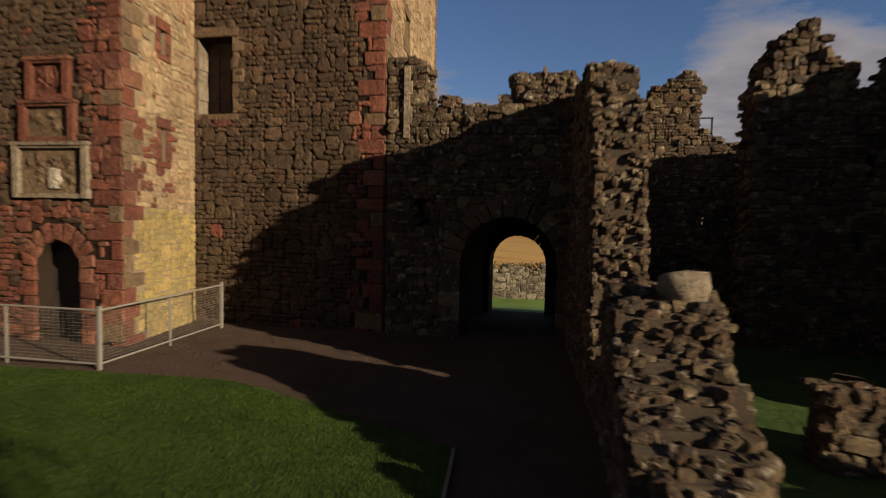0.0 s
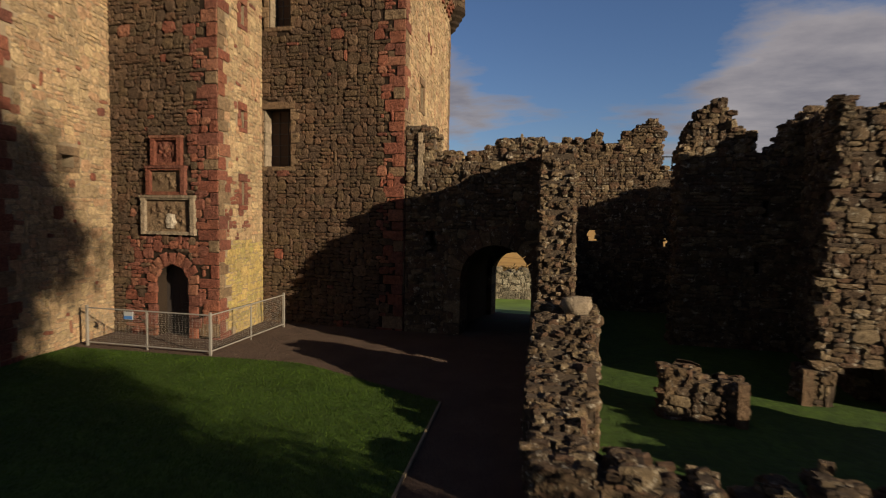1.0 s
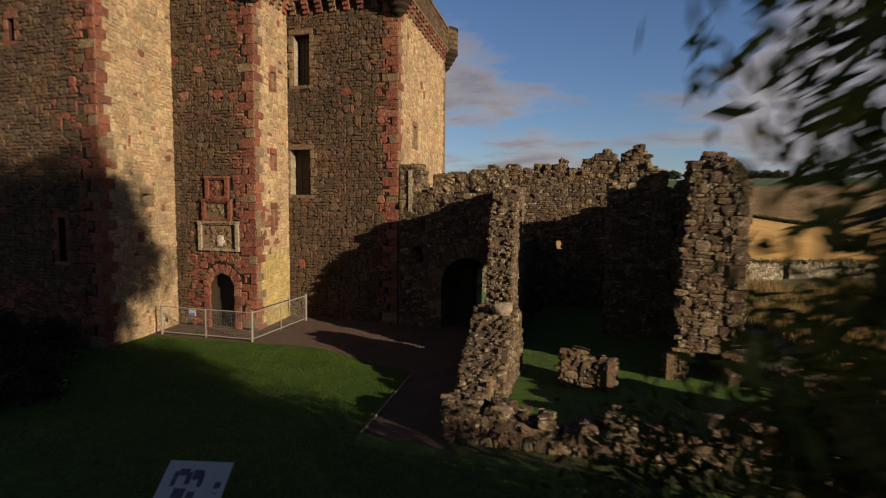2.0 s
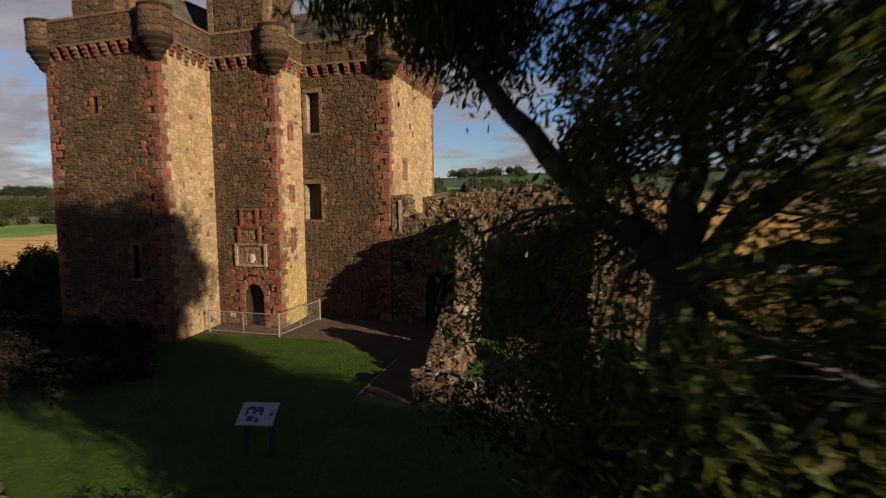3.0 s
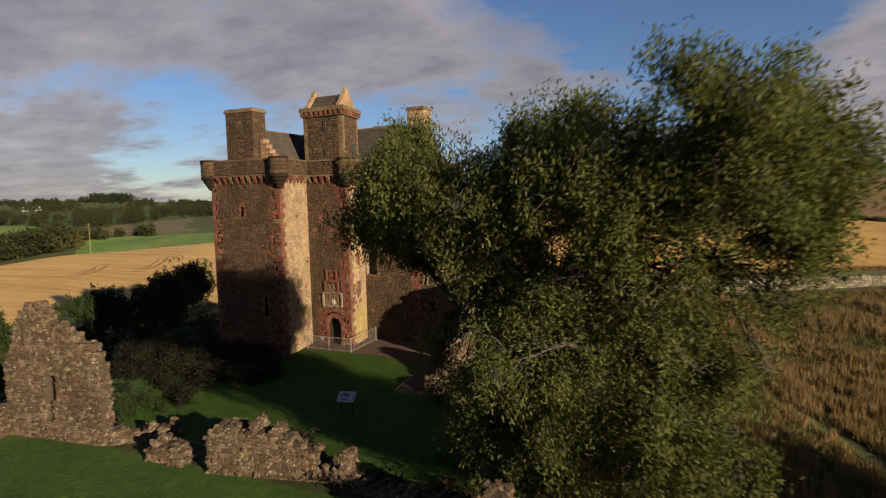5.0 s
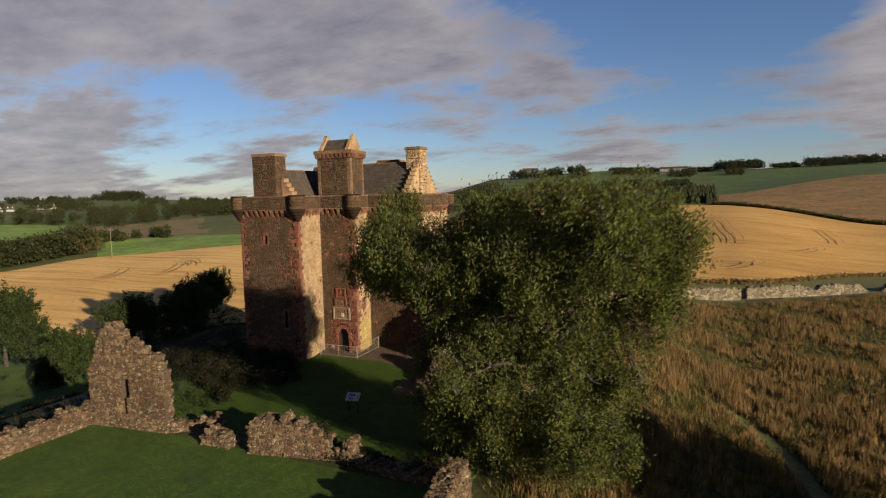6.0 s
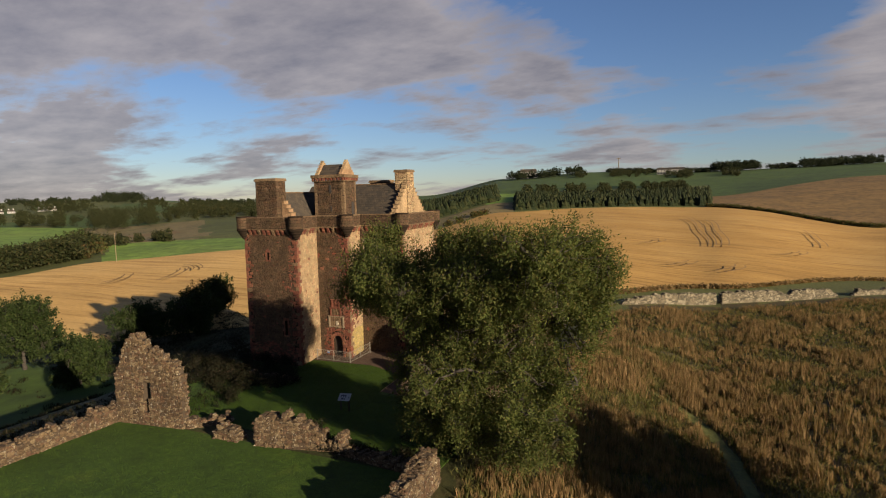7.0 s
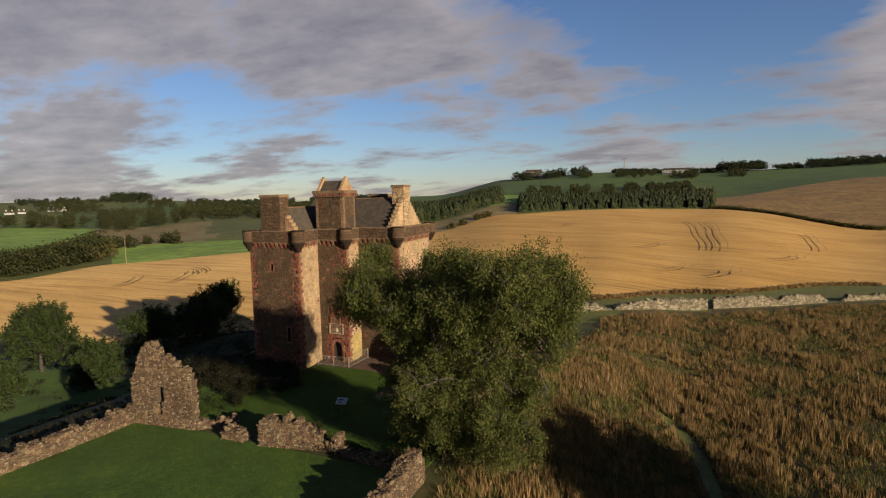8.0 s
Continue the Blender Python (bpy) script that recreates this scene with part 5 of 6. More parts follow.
# ---- fence and sign ----


def fence():
    ob = thing("mesh_fence", "pale galvanised mesh barrier with two panels", "fence")
    posts = [(-11.2, 7.95), (-9.35, 8.0), (-7.5, 8.05), (-7.58, 9.9), (-7.65, 11.75)]
    for k, (x, y) in enumerate(posts):
        p = Mesh()
        r = 0.028 if k in (0, 2, 4) else 0.014
        p.box(x - r, y - r, 0.0, x + r, y + r, 1.1 if k in (0, 2, 4) else 1.03)
        part("post", p, GALV, ob)
    for a, b in ((0, 2), (2, 4)):
        q0, q1 = Vector((*posts[a], 0)), Vector((*posts[b], 0))
        d = (q1 - q0)
        for z in (0.12, 1.03):
            r = Mesh()
            r.tube(q0 + Vector((0, 0, z)), q1 + Vector((0, 0, z)), 0.019, 0.019, 8)
            part("rail", r, GALV, ob)
        w = Mesh()
        for k in range(1, 16):
            z = 0.12 + 0.91 * k / 16
            w.tube(q0 + Vector((0, 0, z)), q1 + Vector((0, 0, z)), 0.0019, 0.0019, 4)
        n = round(d.length / 0.1)
        for k in range(1, n):
            p = q0 + d * k / n
            w.tube(p + Vector((0, 0, 0.12)), p + Vector((0, 0, 1.03)), 0.0019, 0.0019, 4)
        part("wire_mesh", w, GALV, ob, "fine welded wire mesh")
    s = Mesh()
    s.box(-10.0, 7.93, 0.80, -9.72, 7.95, 1.0)
    note = part("notice", s, WHITE, ob, "small white and blue notice")
    b = Mesh()
    b.box(-9.99, 7.922, 0.81, -9.73, 7.93, 0.89)
    part("blue_bar", b, BLUE, note)


def info_board():
    ob = thing("information_board", "tilted white information board on two posts", "sign")
    m = pose(-1.0, -2.1, 1.05, 33, 0, 14)
    p = Mesh()
    p.box(-0.44, -0.32, -0.02, 0.44, 0.32, 0.02, m)
    panel = part("panel", p, WHITE, ob)
    q = Mesh()
    for x0, y0, x1, y1 in ((-0.30, -0.05, -0.24, 0.16), (-0.24, 0.10, -0.10, 0.2), (-0.12, -0.02, -0.05, 0.16), (-0.04, 0.05, 0.1, 0.19), (0.06, -0.05, 0.12, 0.14), (-0.22, -0.22, -0.06, -0.08), (-0.02, -0.24, 0.08, -0.12), (0.3, -0.06, 0.38, 0.03)):
        q.box(x0, y0, 0.02, x1, y1, 0.024, m)
    part("printed_drawing", q, INK, panel, "dark line drawing of a building")
    for x in (-0.35, 0.35):
        t = Mesh()
        t.box(-1.0 + x - 0.04, -2.1 - 0.04, 0.0, -1.0 + x + 0.04, -2.1 + 0.04, 1.0)
        part("post", t, DARK_WOOD, ob)


def platform_rail():
    ob = thing("platform_railing", "dark metal railing on a wall-top platform", "railing")
    for x in (4.0, 4.38):
        m = Mesh()
        m.box(x - 0.025, 18.7, 4.9, x + 0.025, 18.75, 5.88)
        part("post", m, RUST, ob)
    for z in (5.4, 5.86):
        m = Mesh()
        m.box(3.97, 18.7, z, 4.41, 18.75, z + 0.04)
        part("rail", m, RUST, ob)


fence()
info_board()
platform_rail()

# ---- plants ----


def leaves_at(points, rng, size, spread, count, squash=0.8):
    """Folded leaves scattered round points: an array of quad corners."""
    pts = np.repeat(np.asarray(points, float), count, axis=0)
    n = len(pts)
    off = rng.normal(0, 1, (n, 3)) * spread
    off[:, 2] *= squash
    c = pts + off
    a = rng.normal(0, 1, (n, 3)); a[:, 2] -= 0.4
    a /= np.linalg.norm(a, axis=1)[:, None]
    b = np.cross(a, rng.normal(0, 1, (n, 3)))
    b /= np.linalg.norm(b, axis=1)[:, None]
    ln = rng.uniform(0.6, 1.3, (n, 1)) * size
    v = np.empty((n, 4, 3))
    v[:, 0], v[:, 2] = c - a * ln, c + a * ln
    v[:, 1], v[:, 3] = c + b * ln * 0.34 + a * ln * 0.1, c - b * ln * 0.34 + a * ln * 0.1
    return v.reshape(-1, 3)


def grow(mesh, start, direction, length, radius, depth, rng, tips, spread=0.55, droop=0.0, forks=(2, 4)):
    p, d = Vector(start), Vector(direction).normalized()
    n = 4
    for k in range(n):
        bend = Vector((rng.uniform(-1, 1), rng.uniform(-1, 1), rng.uniform(-0.6, 0.8) - droop)) * 0.16
        d = (d + bend).normalized()
        q = p + d * (length / n)
        mesh.tube(p, q, radius * (1 - 0.13 * k), radius * (1 - 0.13 * (k + 1)), 7 if radius > 0.08 else 4)
        p = q
        if depth <= 1:
            tips.append(tuple(p))
        elif k >= 1:
            side = Vector((rng.uniform(-1, 1), rng.uniform(-1, 1), rng.uniform(-0.2, 0.7)))
            grow(mesh, p, d * 0.55 + side * spread * 1.2, length * rng.uniform(0.5, 0.68), radius * 0.5, depth - 1, rng, tips, spread, droop, forks)
    if depth > 0:
        for _ in range(rng.randint(*forks)):
            side = Vector((rng.uniform(-1, 1), rng.uniform(-1, 1), rng.uniform(-0.3, 0.6)))
            grow(mesh, p, d + side * spread, length * rng.uniform(0.62, 0.78), radius * 0.62, depth - 1, rng, tips, spread, droop, forks)
    else:
        tips.append(tuple(p))


def tree(name, label, stems, leaf, per_tip, size, spread, seed, depth=3, droop=0.1, category="tree", group=""):
    """stems: (base, direction, length, radius)."""
    rng = random.Random(seed)
    ob = thing(name, label, category, group=group)
    wood, tips = Mesh(), []
    for base, direction, length, radius in stems:
        grow(wood, base, direction, length, radius, depth, rng, tips, 0.55, droop)
    part("trunk", wood, BARK, ob, "grey-brown bark limbs", True)
    v = leaves_at(tips, np.random.RandomState(seed), size, spread, per_tip)
    tri_mesh("crown", v, 4, leaf, "loose leafy crown", "", ob)
    return ob, tips


g = ground_z


def limb(mesh, a, b, ra, rb, rng, sag=0.0, n=5):
    """A crooked limb from a to b."""
    a, b = Vector(a), Vector(b)
    last = a
    for k in range(1, n + 1):
        f = k / n
        p = a.lerp(b, f) + Vector((0, 0, sag * math.sin(math.pi * f))) + Vector((rng.uniform(-1, 1), rng.uniform(-1, 1), rng.uniform(-1, 1))) * ((b - a).length * 0.05 if k < n else 0)
        mesh.tube(last, p, ra + (rb - ra) * (k - 1) / n, ra + (rb - ra) * f, 8 if ra > 0.1 else 5)
        last = p
    return last


def hanging_leaves(points, rng, size, spread, count):
    """Slender leaflets hanging loosely round points: an array of quad corners."""
    c = np.repeat(np.asarray(points, float), count, axis=0)
    n = len(c)
    c = c + rng.normal(0, 1, (n, 3)) * np.array([spread, spread, spread * 1.15])
    a = rng.normal(0, 1, (n, 3)); a[:, 2] -= 0.8
    a /= np.linalg.norm(a, axis=1)[:, None]
    b = np.cross(a, rng.normal(0, 1, (n, 3)))
    b /= np.linalg.norm(b, axis=1)[:, None]
    ln = rng.uniform(0.6, 1.3, (n, 1)) * size
    v = np.empty((n, 4, 3))
    v[:, 0], v[:, 2] = c - a * ln, c + a * ln
    v[:, 1], v[:, 3] = c + b * ln * 0.3 + a * ln * 0.1, c - b * ln * 0.3 + a * ln * 0.1
    return v.reshape(-1, 3)


class GreatTree:
    """A tree built limb by limb; each limb bears leafy masses (centre, radius)."""

    def __init__(self, name, label, foot, fork, radius, seed):
        self.rng, self.wood, self.sprays, self.seed = random.Random(seed), Mesh(), [], seed
        self.ob = thing(name, label, "tree")
        foot, self.fork = Vector(foot), Vector(fork)
        limb(self.wood, foot + Vector((0, 0, -0.3)), foot + Vector((0, 0, 0.6)), radius * 1.5, radius * 1.1, self.rng, 0, 2)
        limb(self.wood, foot + Vector((0, 0, 0.5)), self.fork, radius * 1.12, radius * 0.92, self.rng)

    def limb(self, way, r0, r1, masses, density):
        """way: turning points of the limb from the fork on."""
        last, nodes, n = self.fork, [], len(way)
        for k, q in enumerate(way):
            last = limb(self.wood, last, q, r0 + (r1 - r0) * k / n, r0 + (r1 - r0) * (k + 1) / n, self.rng, 0.1, 4)
            nodes.append(last)
        for centre, r in masses:
            self.mass(Vector(centre), r, nodes, r1, density)

    def mass(self, c, r, nodes, thick, density):
        rng = self.rng
        root = min(nodes, key=lambda q: (q - c).length)
        boughs = []
        for _ in range(4):
            u = Vector((rng.gauss(0, 1), rng.gauss(0, 1), rng.gauss(0.2, 0.8))).normalized() * r * rng.uniform(0.25, 0.75)
            boughs.append(limb(self.wood, root, c + u, min(thick, 0.09), 0.03, rng, 0.25, 4))
        for _ in range(int(density * rng.uniform(0.6, 1.3) * r * r)):
            u = Vector((rng.gauss(0, 1), rng.gauss(0, 1), rng.gauss(0, 1))).normalized()
            reach = rng.uniform(0.3, 1.0) if rng.random() < 0.8 else rng.uniform(1.0, 1.3)
            tip = c + Vector((u.x, u.y, u.z * 0.85)) * r * reach
            start = min(boughs, key=lambda q: (q - tip).length)
            end = limb(self.wood, start, tip, 0.02, 0.006, rng, 0.2, 3)
            for q in range(4):
                self.sprays.append(tuple(end.lerp(start, 0.13 * q * rng.random()) + Vector((rng.gauss(0, 0.13), rng.gauss(0, 0.13), -0.16 * q + rng.gauss(0.12, 0.08)))))

    def finish(self, leaf, size, count):
        part("trunk", self.wood, BARK, self.ob, "grey-brown crooked trunk and limbs", True)
        tri_mesh("crown", hanging_leaves(self.sprays, np.random.RandomState(self.seed), size, 0.17, count), 4, leaf, "loose leafy crown", "", self.ob)


def ash_tree():
    t = GreatTree("ash_tree", "broad spreading ash tree with a loose green crown", (8.0, -4.8, g(8.0, -4.8)), (7.95, -4.85, 4.9), 0.4, 71)
    t.limb([(6.9, -4.8, 5.9), (5.6, -4.7, 7.3), (4.6, -4.7, 8.6), (4.2, -4.5, 10.4)], 0.22, 0.07, [
        ((3.4, -6.0, 10.2), 1.7), ((4.0, -6.2, 11.9), 1.4), ((4.4, -5.5, 10.0), 2.0), ((4.8, -5.2, 13.0), 1.05), ((4.6, -4.4, 9.2), 1.3), ((5.8, -7.0, 11.2), 2.0), ((6.6, -8.5, 11.0), 1.7), ((5.0, -4.6, 8.8), 1.0)], 33)
    t.limb([(8.1, -4.4, 6.8), (8.0, -4.2, 8.6), (8.4, -4.6, 10.6)], 0.24, 0.07, [
        ((6.6, -2.5, 8.8), 1.4), ((8.2, -5.8, 11.2), 1.9), ((8.2, -3.8, 9.6), 1.2), ((9.0, -9.2, 10.4), 1.7), ((10.8, -6.6, 12.0), 2.0), ((11.1, -8.2, 11.6), 1.9), ((11.4, -4.6, 10.5), 1.7),
        ((7.2, -6.4, 9.6), 1.1), ((7.7, -8.0, 10.0), 1.4), ((9.4, -6.4, 13.0), 0.8), ((11.8, -7.4, 13.4), 0.8)], 26)
    t.limb([(9.4, -5.0, 6.4), (11.6, -5.6, 8.6), (13.4, -6.6, 10.4), (15.6, -7.6, 11.4)], 0.19, 0.06, [
        ((12.0, -9.6, 11.1), 1.7), ((13.0, -7.3, 12.2), 1.8), ((13.6, -9.5, 11.0), 1.8), ((14.4, -8.0, 11.0), 1.8), ((14.7, -5.4, 11.4), 1.8), ((16.2, -9.6, 11.6), 1.8), ((16.4, -6.8, 12.6), 1.9),
        ((16.4, -8.6, 12.8), 1.8), ((16.8, -7.0, 11.0), 2.0), ((17.9, -7.4, 11.9), 1.5), ((17.4, -7.4, 10.2), 1.3), ((15.4, -10.6, 13.1), 1.3), ((14.6, -11.6, 13.6), 0.7)], 29)
    t.limb([(7.4, -4.7, 5.8), (7.0, -4.6, 6.8)], 0.12, 0.022, [
        ((6.9, -2.9, 7.2), 1.3), ((6.9, -6.0, 6.4), 0.5), ((6.9, -4.6, 7.0), 0.8), ((5.7, -5.0, 5.5), 0.8), ((5.7, -5.2, 4.6), 0.7), ((6.2, -3.4, 3.4), 1.1), ((7.0, -5.4, 3.0), 1.0), ((7.4, -3.0, 5.2), 0.8)], 17)
    t.limb([(8.6, -4.4, 6.4), (9.8, -3.8, 7.6), (12.4, -4.6, 8.2), (15.4, -6.4, 8.8)], 0.10, 0.04, [
        ((8.6, -3.5, 8.2), 1.5), ((10.2, -3.0, 7.8), 1.4), ((11.6, -4.0, 8.1), 1.3), ((13.4, -5.3, 8.3), 1.2), ((15.2, -6.4, 8.7), 1.2), ((16.6, -7.2, 9.1), 1.3), ((17.6, -7.4, 9.4), 1.2), ((12.2, -6.6, 8.2), 1.1), ((14.4, -7.8, 8.5), 1.3), ((9.2, -3.2, 7.1), 1.2), ((9.0, -1.5, 8.6), 1.4), ((11.4, -2.3, 9.0), 1.3), ((7.8, -6.6, 7.3), 1.2), ((9.4, -7.2, 7.8), 1.2), ((8.2, -7.8, 8.5), 1.0), ((10.8, -8.0, 7.6), 1.4), ((12.4, -8.4, 9.6), 1.3), ((13.6, -8.0, 7.4), 1.3), ((16.6, -7.2, 7.9), 1.2), ((16.2, -6.6, 5.8), 1.1)], 12)
    t.limb([(9.2, -6.6, 5.5), (10.9, -8.8, 6.3), (12.5, -8.0, 6.2), (14.0, -6.8, 5.8)], 0.13, 0.05, [
        ((9.6, -7.9, 5.2), 1.9), ((9.9, -6.1, 4.9), 1.9), ((9.9, -9.5, 6.1), 1.4), ((11.4, -7.5, 6.1), 1.9), ((11.7, -6.1, 6.1), 1.9), ((12.6, -5.0, 6.0), 1.9),
        ((14.4, -6.7, 6.2), 1.9), ((14.7, -5.0, 6.6), 1.2), ((15.0, -5.9, 5.0), 1.6)], 18)
    t.limb([(9.0, -5.6, 4.2), (11.0, -6.6, 3.4), (13.2, -7.2, 3.4)], 0.12, 0.05, [
        ((8.1, -5.8, 2.9), 2.0), ((9.6, -6.5, 2.5), 2.0), ((10.2, -4.7, 2.0), 1.9), ((13.8, -6.2, 4.2), 1.9), ((13.8, -7.3, 2.5), 1.9), ((14.1, -8.4, 3.6), 1.8), ((15.5, -7.6, 3.2), 1.4), ((11.4, -8.2, 3.6), 1.6)], 21)
    t.finish(ASH_LEAF, 0.095, 20)


ash_tree()
for k, (x, y, h, r) in enumerate(((9.6, -5.2, 2.0, 0), (6.7, -3.2, 2.0, 0), (8.2, -3.4, 2.1, 1), (11.0, -3.7, 2.1, 1), (12.6, -5.2, 2.2, 1))):
    z = g(x, y) - 0.1
    tree("elder_shrub", "tangled shrub under the ash tree" if r == 0 else "browning tangled shrub under the ash tree",
         [((x + dx, y + dy, z), (dx * 2.2, dy * 2.2, 1.0), h * 0.8, 0.06) for dx, dy in ((-0.3, 0.1), (0.3, 0.2), (0.0, -0.35), (0.1, 0.3))], BROWN_LEAF if r else SHRUB_LEAF, 13, 0.09, 0.34, 80 + k, 2, 0.0, "shrub", "shrubs under the ash")


def round_tree(x, y, tall, wide, label, seed, low=0.22):
    """A round-headed field tree: its crown is a ball of leafy masses on a short trunk."""
    z = g(x, y)
    t = GreatTree("field_tree", label, (x, y, z), (x, y, z + tall * low), 0.022 * tall, seed)
    tagged(t.ob, group="trees on the slope")
    rng = random.Random(seed)
    for k in range(4):
        a = 1.571 * k + rng.uniform(-0.4, 0.4)
        out = Vector((math.cos(a), math.sin(a), 0)) * wide
        middle = Vector((x, y, z + tall * (0.5 + low * 0.4)))
        masses = [(middle + out * rng.uniform(0.25, 0.6) + Vector((rng.uniform(-1, 1), rng.uniform(-1, 1), 0)) * wide * 0.22 + Vector((0, 0, tall * rng.uniform(low - 0.5, 0.26))), wide * rng.uniform(0.32, 0.44)) for _ in range(5)]
        masses.append((middle + out * 0.12 + Vector((0, 0, tall * 0.12)), wide * 0.5))
        t.limb([middle + out * 0.1 - Vector((0, 0, tall * 0.16)), middle + out * 0.35], 0.016 * tall, 0.05, masses, 62.0 / wide ** 1.4)
    t.finish(TREE_LEAF, 0.19, 15)


round_tree(-56.0, 32.5, 8.5, 5.0, "dark round-headed tree in the castle's shade", 101, 0.12)
round_tree(-60.5, 41.3, 8.2, 4.6, "green rounded tree behind a dark one", 102, 0.14)
round_tree(-60.5, 25.7, 7.4, 5.3, "dark low-branched tree in the castle's shade", 103, 0.12)
round_tree(-64.0, 10.0, 11.4, 5.6, "large sunlit sycamore on the slope", 104, 0.16)
round_tree(-49.9, 8.9, 6.4, 3.7, "small sunlit tree on the slope", 105, 0.12)
round_tree(-44.0, -6.0, 8.6, 4.8, "spreading green tree beyond the yard wall", 106)
for k, (x, y, s) in enumerate(((-13.2, 4.4, 0.7), (-15.6, 4.3, 0.8), (-18.2, 3.8, 1.0), (-19.8, 1.8, 0.9), (-16.5, 1.0, 0.6), (-23.5, 3.5, 1.1), (-20.5, 8.5, 1.3), (-24, 12, 1.5))):
    z = g(x, y) - 0.05
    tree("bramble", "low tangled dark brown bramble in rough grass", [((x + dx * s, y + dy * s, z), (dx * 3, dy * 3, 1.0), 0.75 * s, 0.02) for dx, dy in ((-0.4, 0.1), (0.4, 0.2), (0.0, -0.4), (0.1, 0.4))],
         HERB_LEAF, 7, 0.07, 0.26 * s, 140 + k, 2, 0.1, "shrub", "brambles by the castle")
tree("roadside_tree", "leafy tree standing east of the castle", [((42, -7, g(42, -7)), (0, 0, 1), 4.4, 0.4), ((42.5, -6.5, g(42, -7)), (0.5, 0.4, 1), 4.4, 0.3), ((41.5, -7, g(42, -7)), (-0.5, -0.3, 1), 4.4, 0.3)], ASH_LEAF, 14, 0.22, 0.7, 120, 3)


TRACK_Y, TRACK_X = (-14.0, -4.0, 3.8, 9.7, 14.0, 16.9, 18.0, 18.3), (29.0, 27.0, 25.7, 24.5, 22.9, 20.8, 18.6, 12.0)


def mown_track():
    m = Mesh()
    n = 120
    rows = []
    for k in range(n + 1):
        y = -14 + 32.2 * k / n
        x = float(np.interp(y, TRACK_Y, TRACK_X))
        w = 0.38 + 0.1 * noise.noise((y * 0.4, 0.0, 0.0))
        rows.append([(x - w * 1.2, y - w * 0.5), (x + w * 1.2, y + w * 0.5)])
    for a, b in zip(rows, rows[1:]):
        m.add([(x, y, ground_z(x, y) + 0.06) for x, y in (a[0], a[1], b[1], b[0])], [(0, 1, 2, 3)])
    whole("trodden_track", m, TURF, "narrow trodden green track through the rushes", "path", "structure")


mown_track()


def at_bearing(az, r):
    x, y = CENTRE[0] + r * math.sin(radians(az)), CENTRE[1] + r * math.cos(radians(az))
    return x, y, ground_z(x, y)


def blades(x, y, z, count, scatter, h0, h1, w0, w1, lean, rng):
    """Upright blades in tufts at the given places: an array of triangle corners."""
    x, y, z = np.repeat(x, count), np.repeat(y, count), np.repeat(z, count)
    n = len(x)
    tall, a, w = rng.uniform(h0, h1, n), rng.uniform(0, 6.283, n), rng.uniform(w0, w1, n)
    bx, by = x + rng.normal(0, scatter, n), y + rng.normal(0, scatter, n)
    tip = rng.normal(0, lean, (n, 2))
    v = np.empty((n, 3, 3))
    v[:, 0] = np.column_stack([bx - w * np.cos(a), by - w * np.sin(a), z - 0.05])
    v[:, 1] = np.column_stack([bx + w * np.cos(a), by + w * np.sin(a), z - 0.05])
    v[:, 2] = np.column_stack([bx + tip[:, 0], by + tip[:, 1], z + tall])
    return v.reshape(-1, 3)


def meadow():
    """Stands of tall brown rushes over shorter, greener grass, cut by the track."""
    rng = np.random.RandomState(61)
    k = 60000
    x, y = rng.uniform(9.4, 76, k), rng.uniform(-13, 90, k)
    x[:9000], y[:9000] = rng.uniform(9.4, 30, 9000), rng.uniform(-13, 30, 9000)
    line = 61 + (x - 15) * 0.79
    track = (np.abs(x - np.interp(y, TRACK_Y, TRACK_X)) < 0.75) & (y < 18.3)
    free = (y < line) & ~track & (np.hypot(x - 8.6, y + 5) > 2.6) & ((x > 10.4) | (y < 2.4) & (y > -7.5) | (y > 19)) & ((x > 11.2) | (y > -8))
    x, y = x[free], y[free]
    z = np.array([ground_z(a, b) for a, b in zip(x, y)])
    stand = np.array([noise.noise((a / 7, b / 7, 0.0)) + 0.7 * noise.noise((a / 2.2, b / 2.2, 5.0)) for a, b in zip(x, y)])
    tri_mesh("meadow_grass", blades(x, y, z, 6, 0.2, 0.18, 0.5, 0.02, 0.05, 0.16, rng), 3, MEADOW, "rough olive meadow grass below the castle", "grass")
    on = (stand > -0.22) & (rng.rand(len(x)) < 0.42)
    x, y, z, stand = x[on], y[on], z[on], stand[on]
    parts = []
    for low, high in ((-9, 0.05), (0.05, 0.35), (0.35, 9)):
        q = (stand > low) & (stand <= high)
        top = 0.62 if high < 0.1 else 0.85 if high < 1 else 1.08
        parts.append(blades(x[q], y[q], z[q], 11, 0.1, top * 0.6, top * 1.2, 0.022, 0.045, 0.11, rng))
    tri_mesh("rushes", np.vstack(parts), 3, REED, "tall dry brown rushes in scattered tufts", "grass")


meadow()


def field_fringe():
    rng = np.random.RandomState(63)
    pts = []
    for _ in range(5200):
        az = rng.uniform(-25, 12.4)
        x, y, z = at_bearing(az, land(az, 1)[0] * rng.uniform(0.985, 1.0))
        pts.append((x, y, z + rng.uniform(0.1, 0.5)))
    tri_mesh("field_fringe", leaves_at(pts, rng, 0.3, 0.12, 4, 1.6), 4, REED, "fringe of long dry grass along the stubble", "grass")


field_fringe()


